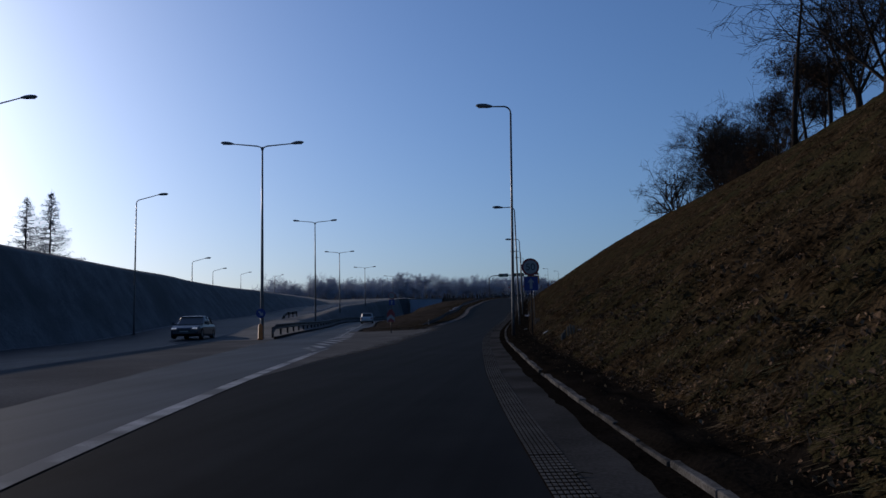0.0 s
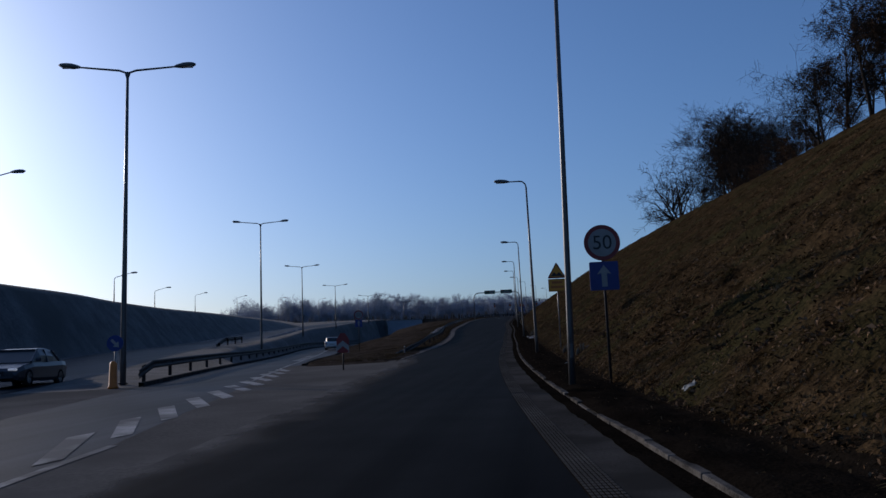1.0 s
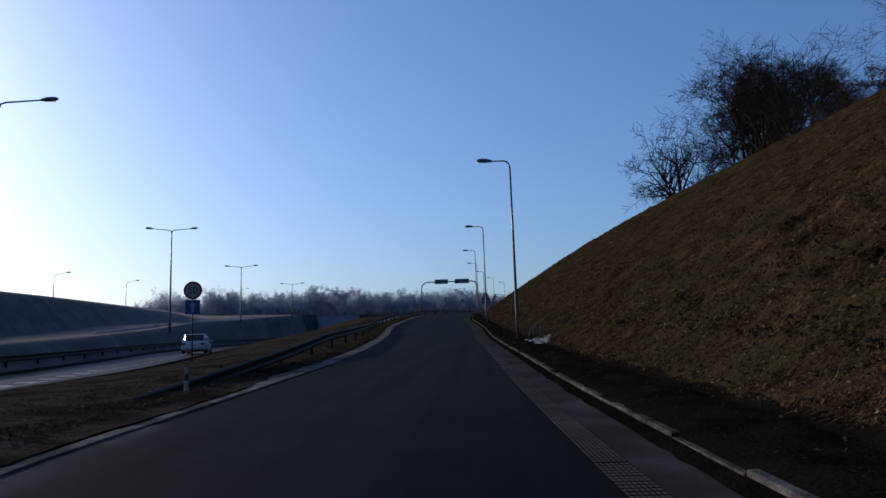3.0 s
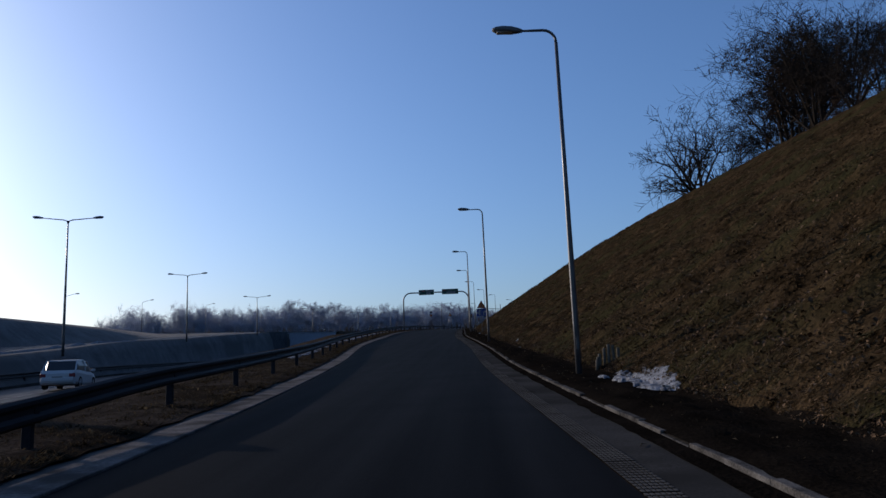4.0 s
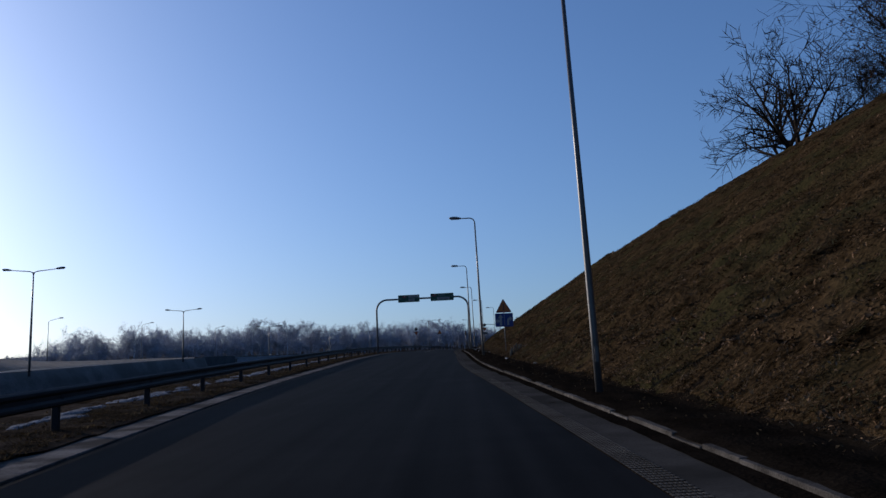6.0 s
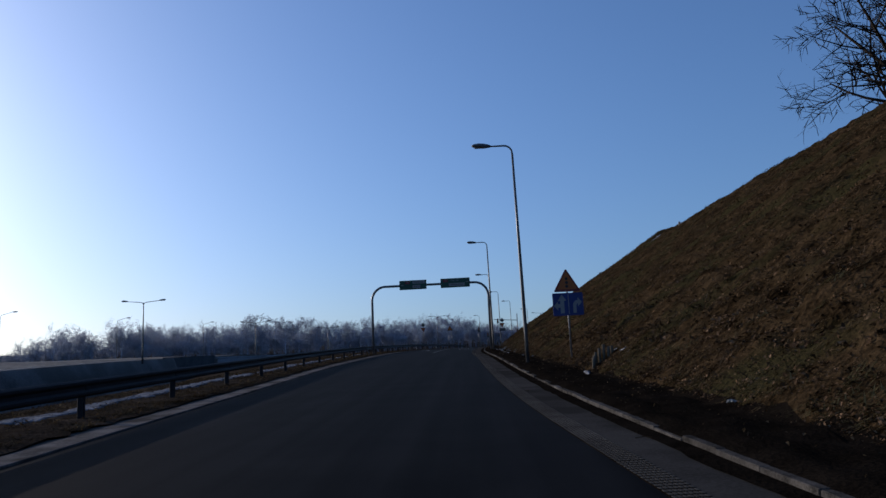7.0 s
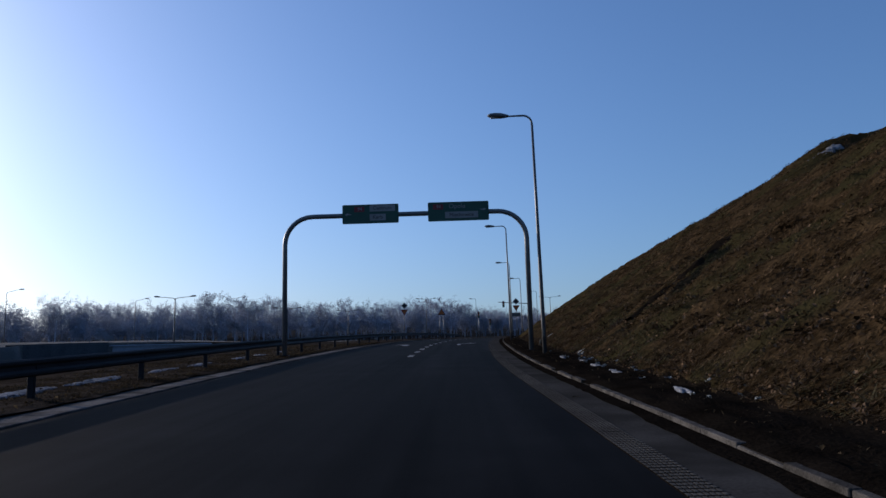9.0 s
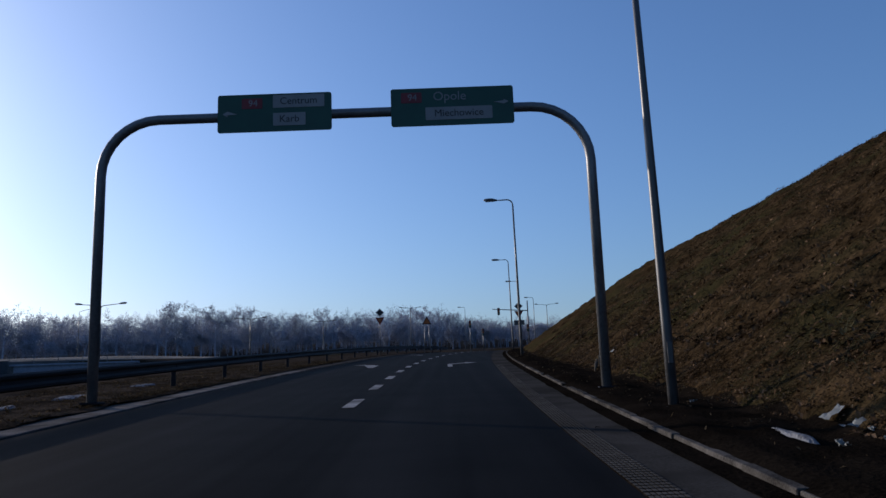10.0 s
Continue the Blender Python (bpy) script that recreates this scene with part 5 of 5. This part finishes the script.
# ---------------------------------------------------------------- drain outlets with concrete palisades
def outlet(x, y, turn, count, size, label):
    ob = thing("drain_outlet", pose(x, y, hill_z(x, y), 0, 0, turn) @ Matrix.Scale(size, 4), label, "drain outlet", "drain outlets")
    r2 = random.Random(int(x * 100 + y * 10))
    part("slab", box((0.1, -0.25, -0.10), (0.6, 0.36, 0.1), bevel=0.02), SOIL, ob, "dirt-covered slab")
    for i in range(count):
        h = (0.26, 0.40, 0.46, 0.45, 0.42, 0.36)[i % 6] * r2.uniform(0.92, 1.05)
        p = part("palisade", tube([((0, 0, -0.3), 0.042), ((0, 0, h - 0.01), 0.042), ((0, 0, h - 0.003), 0.039), ((0, 0, h), 0.034)], 12), PALISADE, ob, smooth=True)
        p.matrix_basis = pose(-0.18 + 0.118 * i, 0.03 * math.sin(i * 1.7), 0.0, r2.uniform(-4, 4), r2.uniform(-3, 3), 0)
    for i, h in enumerate((0.2, 0.13)):
        p = part("side_palisade", tube([((0, 0, -0.3), 0.042), ((0, 0, h - 0.01), 0.042), ((0, 0, h), 0.036)], 12), PALISADE, ob, smooth=True)
        p.matrix_basis = pose(-0.24 - 0.03 * i, -0.11 - 0.11 * i, -0.03, 0, 4, 0)
    # closed cylinder; the darkness inside the pipe is its black colour
    part("black_pipe_end", tube([((-0.18 + 0.105 * count + 0.12, 0.05, 0.10), 0.16), ((-0.18 + 0.105 * count + 0.16, 0.5, 0.16), 0.15)], 14), BLACK, ob, "capped black cylinder for the pipe's dark inside")
    return ob


for x, y, n, k in ((2.75, 25.6, 4, 0.75), (0.75, 55.2, 4, 0.68), (1.12, 50.2, 3, 0.72), (-1.13, 95.35, 5, 1.0), (-3.45, 151.1, 5, 0.95), (-4.0, 203.6, 4, 0.7)):
    outlet(x, y, -4, n, k, "row of short concrete palisades round a drain outlet")


# ---------------------------------------------------------------- snow and litter
def snow_patch(cx, cy, rx, ry, z, seed, turn=0.0, thick=0.07, lie=0.022):
    v, f = [], []
    n, rings = (56, 9) if rx > 0.35 else (28, 5)
    v.append((cx, cy, z(cx, cy) + lie + thick))
    ca, sa = math.cos(turn), math.sin(turn)
    for k in range(1, rings + 1):
        for j in range(n):
            a = 2 * math.pi * j / n
            rr = k / rings * (0.72 + 0.5 * noise.noise(Vector((math.cos(a) * 1.6 + seed * 3.7, math.sin(a) * 1.6, seed))) + 0.4 * noise.noise(Vector((math.cos(a) * 6 + seed, math.sin(a) * 6, seed))))
            dx, dy = rx * rr * math.cos(a), ry * rr * math.sin(a)
            x, y = cx + ca * dx - sa * dy, cy + sa * dx + ca * dy
            rough = noise.noise(Vector((x * 3.5, y * 3.5, seed))) + 0.35 * noise.noise(Vector((x * 9, y * 9, seed)))
            h = thick * (1 - (k / rings) ** 2) + min(0.065, thick * 1.3) * rough - (lie + 0.025 if k == rings else 0.008)
            v.append((x, y, z(x, y) + lie + h))
    for j in range(n):
        f.append((0, 1 + j, 1 + (j + 1) % n))
    for k in range(rings - 1):
        for j in range(n):
            a, b = 1 + k * n, 1 + (k + 1) * n
            f.append((a + j, b + j, b + (j + 1) % n, a + (j + 1) % n))
    return tagged(link_mesh("snow_patch", v, f, SNOW, True), "small patch of old melting snow on the ground", "snow", "snow patches")


for i, (x, y, rx, ry, th) in enumerate(((-1.12, 91.0, 0.46, 1.5, 0.016), (-1.1, 89.6, 0.45, 1.1, 0.022), (-1.32, 92.35, 0.26, 0.55, 0.014), (-1.22, 93.2, 0.13, 0.3, 0.012), (-1.66, 92.75, 0.14, 0.35, 0.010), (-3.0, 150.4, 0.22, 0.35, 0.04), (-2.95, 149.6, 0.16, 0.3, 0.03), (-3.05, 151.3, 0.12, 0.2, 0.03), (-3.95, 150.7, 0.10, 0.45, 0.02),
                                        (-4.75, 186.5, 0.09, 0.6, 0.012), (-4.95, 189.3, 0.10, 0.7, 0.012), (-4.85, 181.4, 0.12, 0.9, 0.015), (-4.8, 184.2, 0.1, 0.8, 0.015), (-4.75, 177.0, 0.09, 0.5, 0.015))):
    snow_patch(x, y, rx, ry, hill_z, i + 1, 0.0, th)
for i in range(7):
    t = i / 6
    snow_patch(9.3 + 2.6 * t, 205.0 + 0.8 * t, 0.55, 0.55, hill_z, 40 + i, 0.4, 0.06, 0.06)
verge = lambda x, y: slip_z(y) + 0.07
r3 = random.Random(5)
for i in range(94):
    y = 112 + 1.0 * i + r3.uniform(-0.8, 0.8)
    if y > 184 and i % 4:
        continue
    snow_patch(rail_x(y) - r3.uniform(0.85, 1.35), y, r3.uniform(0.2, 0.45), r3.uniform(0.7, 2.0), verge, 60 + i, 0.06, 0.02, 0.055)
for i in range(6):
    snow_patch(-1.35 + r3.uniform(-0.25, 0.25), 90.0 + 0.55 * i, r3.uniform(0.05, 0.12), r3.uniform(0.1, 0.25), hill_z, 140 + i, 0.3, 0.05)


# thin pale ridge along the opposite carriageway's edge, lower beyond y 150
rows = []
for y in stretch(112, 205, 0.7):
    c = median_x(y) - 3.25 + 0.10 * noise.noise(Vector((y * 0.3, 31.0, 0.0)))
    k = blend(112, 122, y) * (1 - 0.75 * blend(150, 175, y)) * (0.75 + 0.8 * noise.noise(Vector((y * 0.35, 33.0, 0.0))))
    h, w = 0.30 * max(0.0, k), 0.30 + 0.15 * noise.noise(Vector((y * 0.8, 35.0, 0.0)))
    rows.append([(c - w, y, left_z(y) - 0.06), (c - w * 0.4, y, left_z(y) + h * 0.85), (c + w * 0.3, y, left_z(y) + h), (c + w, y, left_z(y) - 0.04)])
sheet("edge_ridge", rows, SNOW, "thin pale ridge along the opposite carriageway", "snow")


def litter(x, y, size, seed, z):
    r4 = random.Random(seed)
    v = []
    for j in range(5):
        for k in range(4):
            px, py = x + (j - 2) * size * 0.16, y + (k - 1.5) * size * 0.2
            v.append((px + r4.uniform(-0.02, 0.02), py + r4.uniform(-0.02, 0.02), z(px, py) + 0.06 + r4.uniform(0, 0.05)))
    f = [(j * 4 + k, j * 4 + k + 1, (j + 1) * 4 + k + 1, (j + 1) * 4 + k) for j in range(4) for k in range(3)]
    return tagged(link_mesh("litter", v, f, LITTER), "crumpled pale scrap of litter on the verge", "litter", "litter")


for i, (x, y, s) in enumerate(((-4.3, 189.8, 0.34), (-4.4, 189.2, 0.26), (-4.6, 186.2, 0.2), (-3.6, 204.4, 0.35), (-3.5, 230.5, 0.4), (-1.25, 88.5, 0.2), (-2.4, 112.0, 0.2), (-2.2, 118.0, 0.25), (1.9, 33.5, 0.3), (0.5, 47.5, 0.3), (-4.6, 180.4, 0.3), (-4.55, 166.8, 0.16), (-4.3, 164.5, 0.16), (-4.5, 164.9, 0.12), (-4.7, 185.9, 0.3), (-3.5, 140.3, 0.2))):
    litter(x, y, s, i, hill_z)
for i in range(26):
    y = r3.uniform(174, 194)
    litter(lamp_x(y) + r3.uniform(0.1, 0.9), y, r3.uniform(0.05, 0.16), 100 + i, hill_z)

# an erosion gully: a raised soil strip, its dark tone standing for the ditch's shade
rows = []
for i in range(16):
    t = i / 15
    cx, cy = -2.9 + 4.6 * t + 0.12 * math.sin(i * 1.3), 189.35 + 4.0 * t
    w = 0.15 + 0.14 * t + 0.06 * math.sin(i * 2.1)
    rows.append([(cx + w * (j - 1.5), cy - w * (j - 1.5) * 0.9, hill_z(cx + w * (j - 1.5), cy - w * (j - 1.5) * 0.9) + lump(cx, cy, 3.0) + (0.09 if j in (1, 2) else -0.10)) for j in range(4)])
sheet("gully_strip", rows, SOIL, "dark soil strip laid over the slope for a gully's depth", "gully")

# delineator post by the rail's end
ob = thing("delineator", pose(-8.75, 70.0, slip_z(70) + 0.05, 0, 0, 0), "small white delineator post with a dark band", "marker post")
part("post", tube([((0, 0, -0.2), 0.05), ((0, 0, 0.42), 0.04), ((0, 0, 0.47), 0.03)], 8), WHITE, ob)
part("band", tube([((0, 0, 0.24), 0.043), ((0, 0, 0.36), 0.043)], 8), BLACK, ob, "black reflector band")
# marker stake on the crest
ob = thing("stake", pose(9.4, 189.2, hill_z(9.4, 189.2), 0, 0, 0), "short dark stake on the slope's crest", "stake")
part("post", tube([((0, 0, -0.2), 0.09), ((0, 0, 0.28), 0.08), ((0, 0, 0.32), 0.05)], 8), BLACK, ob)

# twigs lying in the gutter
r9 = random.Random(21)
for i in range(26):
    y = 10 + 7.2 * i + r9.uniform(-2, 2)
    x, a, ln = kerb_x(y) - r9.uniform(0.3, 0.95), r9.uniform(-1.2, 1.2), r9.uniform(0.08, 0.2)
    twig = tube([((0, 0, 0), 0.006), ((ln * 0.5, 0.02, 0.012), 0.005), ((ln, -0.015, 0.004), 0.003)], 5)
    part("stem", twig, VERGE_TUFT, thing("twig", pose(x, y, slip_z(y) + 0.022, 0, 0, math.degrees(a)), "small dry twig lying in the gutter", "twig", "gutter twigs"))

# ---------------------------------------------------------------- dry grass, as blades
def blades(name, count, seed, spot, label, tall=(0.10, 0.29), material=None, per=12):
    """Matted tussocks: blades of one tuft lie over in about one direction."""
    r5 = random.Random(seed)
    v, f = [], []
    slope = 0.63 if name == "slope_grass" else 0.0
    while len(f) < count * per:
        x, y, z = spot(r5)
        if noise.noise(Vector((x * 0.55, y * 0.55, 5.0))) + 0.7 * noise.noise(Vector((x * 2.3, y * 2.3, 9.0))) < r5.uniform(-0.45, 0.3):
            continue
        way = r5.gauss(3.3, 1.0) if slope else r5.uniform(0, 6.283)
        size = r5.uniform(0.6, 1.25)
        for k in range(per):
            a = way + r5.gauss(0, 0.55)
            ln = r5.uniform(*tall) * size
            w = r5.uniform(0.006, 0.020)
            dx, dy = math.cos(a), math.sin(a)
            h = ln * r5.uniform(0.15, 0.65)
            b = len(v)
            ox, oy = r5.gauss(0, 0.07), r5.gauss(0, 0.07)
            px, py, pz = x + ox, y + oy, z + slope * ox
            up = slope * dx * ln
            v += [(px - dy * w, py + dx * w, pz - 0.03), (px + dy * w, py - dx * w, pz - 0.03), (px + dx * ln, py + dy * ln, pz + h * 0.6 + up)]
            f.append((b, b + 1, b + 2))
    return tagged(link_mesh(name, v, f, material or TUFT), label, "grass", kind="stuff")


def on_slope(r, start=0.95):
    y = r.uniform(4, 228)
    u = start + 17 * r.random() ** 1.7
    x = lamp_x(y) + u
    return x, y, hill_z(x, y) + lump(x, y, u)


def ground_at(x, y):
    """Height of the ground sheet."""
    row = section(y)
    for (xa, za), (xb, zb) in zip(row, row[1:]):
        if xa <= x <= xb:
            return za + (zb - za) * (x - xa) / max(1e-6, xb - xa)
    return 0.0


def on_island(r):
    y = r.uniform(61, 230)
    x = slip_edge(y) - 0.75 - 5.0 * r.random() ** 1.3
    return x, y, max(ground_at(x, y), slip_z(y) + 0.09 if x > slip_edge(y) - 3.2 else -99)


def flakes(name, count, seed, spot, label, size=(0.02, 0.075), material=None):
    """Dead leaves and matted clumps lying on the ground."""
    r7 = random.Random(seed)
    v, f = [], []
    while len(f) < count:
        x, y, z = spot(r7)
        if noise.noise(Vector((x * 1.7, y * 1.7, 3.0))) < r7.uniform(-0.5, 0.3):
            continue
        s = size[0] + (size[1] - size[0]) * r7.random() ** 2.2
        a = Vector((r7.uniform(-1, 1), r7.uniform(-1, 1), r7.uniform(-0.5, 0.9))).normalized() * s
        w = a.cross(Vector((r7.uniform(-0.5, 0.5) - 0.4, r7.uniform(-0.6, 0.6), 1))).normalized() * s * r7.uniform(0.4, 0.9)
        c = Vector((x, y, z + 0.02 + s * 0.35))
        b = len(v)
        v += [tuple(c - a), tuple(c + w * 0.9 + a * 0.2 + Vector((0, 0, s * 0.3))), tuple(c + a), tuple(c - w * 0.8 - a * 0.15 + Vector((0, 0, s * 0.25)))]
        f.append((b, b + 1, b + 2, b + 3))
    return tagged(link_mesh(name, v, f, material or TUFT), label, "dead leaves", kind="stuff")


def on_foot(r):
    y = r.uniform(2, 235)
    x = kerb_x(y) + 0.2 + r.random() * (lamp_x(y) + 1.4 - kerb_x(y))
    return x, y, hill_z(x, y) + 0.03


flakes("slope_leaf_litter", 170000, 6, on_slope, "dead leaves and matted straw lying on the slope", (0.014, 0.045), LEAF_LITTER)
flakes("slope_leaves", 60000, 16, lambda r: on_slope(r, 2.0), "larger curled dead leaves on the slope", (0.035, 0.072), LEAF_LITTER)
flakes("verge_leaf_litter", 4000, 8, on_foot, "scattered dead leaves on the dark soil verge", (0.012, 0.035), VERGE_TUFT)
flakes("rail_verge_litter", 16000, 9, on_island, "dead leaves and clods along the guard rail", (0.015, 0.05), VERGE_TUFT)
def on_edge(r):
    y = r.uniform(4, 228)
    u = 0.75 + 1.6 * r.random() ** 1.2
    x = lamp_x(y) + u
    return x, y, hill_z(x, y) + lump(x, y, u)


flakes("foot_leaf_litter", 70000, 18, on_edge, "fine dead leaves at the slope's foot", (0.01, 0.035), LEAF_LITTER)
blades("slope_grass", 40000, 3, lambda r: on_slope(r, 1.05), "tufts of dry straw-coloured winter grass on the slope")
blades("verge_grass", 17000, 4, on_island, "short dry brown grass along the verge", (0.06, 0.22), VERGE_TUFT, 10)

# ---------------------------------------------------------------- kerb stones
def kerb_run(name, path, z, y0, y1, width, height, label, shift, stone=KERB, uneven=1.0):
    """Kerb stones of one metre, each its own piece, along a line."""
    run = thing(name, Matrix(), label, "kerb", kind="structure")
    bm = box((0, 0, 0), (width, 0.996, height + 0.2), bevel=min(0.008, width * 0.1))
    first = part("kerb_stone", bm, stone, run)
    r6 = random.Random(int(y0 * 10))
    for i, y in enumerate(np.arange(y0, y1, 1.0)):
        y = float(y)
        st = first if i == 0 else new("kerb_stone", first.data)
        st.parent = run
        a, b = path(y - 0.5), path(y + 0.5)
        sink = -uneven * r6.uniform(0.01, 0.05) if r6.random() < 0.2 else 0.0
        st.matrix_basis = Matrix.Translation((path(y) + shift + r6.gauss(0, 0.006), y, z(y) + (height - 0.2) / 2 + sink + uneven * r6.gauss(0, 0.004))) @ Matrix.Rotation(-math.atan2(b - a, 1.0), 4, "Z") @ Matrix.Rotation(math.atan2(z(y + 0.5) - z(y - 0.5), 1.0) + uneven * r6.gauss(0, 0.006), 4, "X")
    return run


kerb_run("slope_kerb", kerb_x, slip_z, 4.5, 212, 0.10, 0.06, "worn pale kerb stones below the cut slope", 0.05)
kerb_run("verge_kerb_start", slip_edge, slip_z, 62, 71.5, 0.2, 0.03, "narrow dusty kerb stones at the gore", -0.1, PALE_KERB, 0.1)
kerb_run("verge_kerb", slip_edge, slip_z, 72, 216, 0.5, 0.03, "low pale kerb stones along the rail's verge", -0.25, PALE_KERB, 0.1)


def kerb_rest(name, path, y0, y1, width, height, shift, z, label):
    rows = []
    for y in stretch(y0, y1, 2.0):
        x = path(y) + shift
        rows.append([(x - width / 2, y, z(y) - 0.05), (x - width / 2, y, z(y) + height), (x + width / 2, y, z(y) + height), (x + width / 2, y, z(y) - 0.05)])
    return sheet(name, rows, KERB, label, "kerb", False)


strip("verge_paving", lambda y: slip_edge(y) - 0.95, lambda y: slip_edge(y) - 0.51, 71.5, 290, lambda y: slip_z(y) + 0.022, CONCRETE, "dusty pale paved strip behind the verge kerb", "pavement", cols=2)
kerb_rest("slope_kerb_rest", kerb_x, 211.6, 320, 0.07, 0.06, 0.05, slip_z, "worn pale kerb further up the slip road")
kerb_rest("slope_kerb_start", kerb_x, -80, 3.9, 0.07, 0.06, 0.05, slip_z, "worn pale kerb at the slip road's start")
kerb_rest("verge_kerb_rest", slip_edge, 215.6, 318, 0.5, 0.03, -0.25, slip_z, "low pale kerb further up the slip road")
kerb_rest("median_kerb", lambda y: median_x(y) + 0.95, 47, 235, 0.16, 0.14, 0.0, main_z, "worn pale kerb of the median")
kerb_rest("island_kerb", lambda y: median_x(y) + main_right(y) + 0.1, 61, 200, 0.16, 0.12, 0.0, main_z, "worn pale kerb of the grassy island")

# ---------------------------------------------------------------- studded gutter slabs
def studded_slab(width, length, across, along, parent):
    """A slab with rows of small square studs, its grooves full of dirt."""
    v, f, mats = [], [], []

    def block(x0, x1, y0, y1, z0, z1, mat):
        b = len(v)
        v.extend([(x0, y0, z0), (x1, y0, z0), (x1, y1, z0), (x0, y1, z0), (x0, y0, z1), (x1, y0, z1), (x1, y1, z1), (x0, y1, z1)])
        f.extend([(b + 4, b + 5, b + 6, b + 7), (b, b + 1, b + 5, b + 4), (b + 1, b + 2, b + 6, b + 5), (b + 2, b + 3, b + 7, b + 6), (b + 3, b, b + 4, b + 7)])
        mats.extend([mat] * 5)

    block(0, width, 0, length, -0.05, 0.008, 0)
    px, py = width / across, length / along
    for i in range(across):
        for j in range(along):
            block((i + 0.15) * px, (i + 0.85) * px, (j + 0.14) * py, (j + 0.80) * py, 0.008, 0.0115, 1)
    me = bpy.data.meshes.new("gutter_slab")
    me.from_pydata(v, [], f)
    me.materials.append(SOIL)
    me.materials.append(STUD)
    me.polygons.foreach_set("material_index", mats)
    me.update()
    ob = new("gutter_slab", me)
    ob.parent = parent
    return ob


gutter_run = thing("studded_gutter", Matrix(), "pale studded concrete slabs along the gutter", "gutter", kind="structure")
slab = studded_slab(0.29, 0.697, 7, 6, gutter_run)
r8 = random.Random(12)
for i in range(300):
    y = 4.6 + 0.7 * i
    st = slab if i == 0 else new("gutter_slab", slab.data)
    st.parent = gutter_run
    st.matrix_basis = Matrix.Translation((kerb_x(y) - 0.98, y, slip_z(y) + r8.gauss(0, 0.0015))) @ Matrix.Rotation(-math.atan2(kerb_x(y + 0.7) - kerb_x(y), 0.7), 4, "Z") @ Matrix.Rotation(math.atan2(slip_z(y + 0.7) - slip_z(y), 0.7), 4, "X")
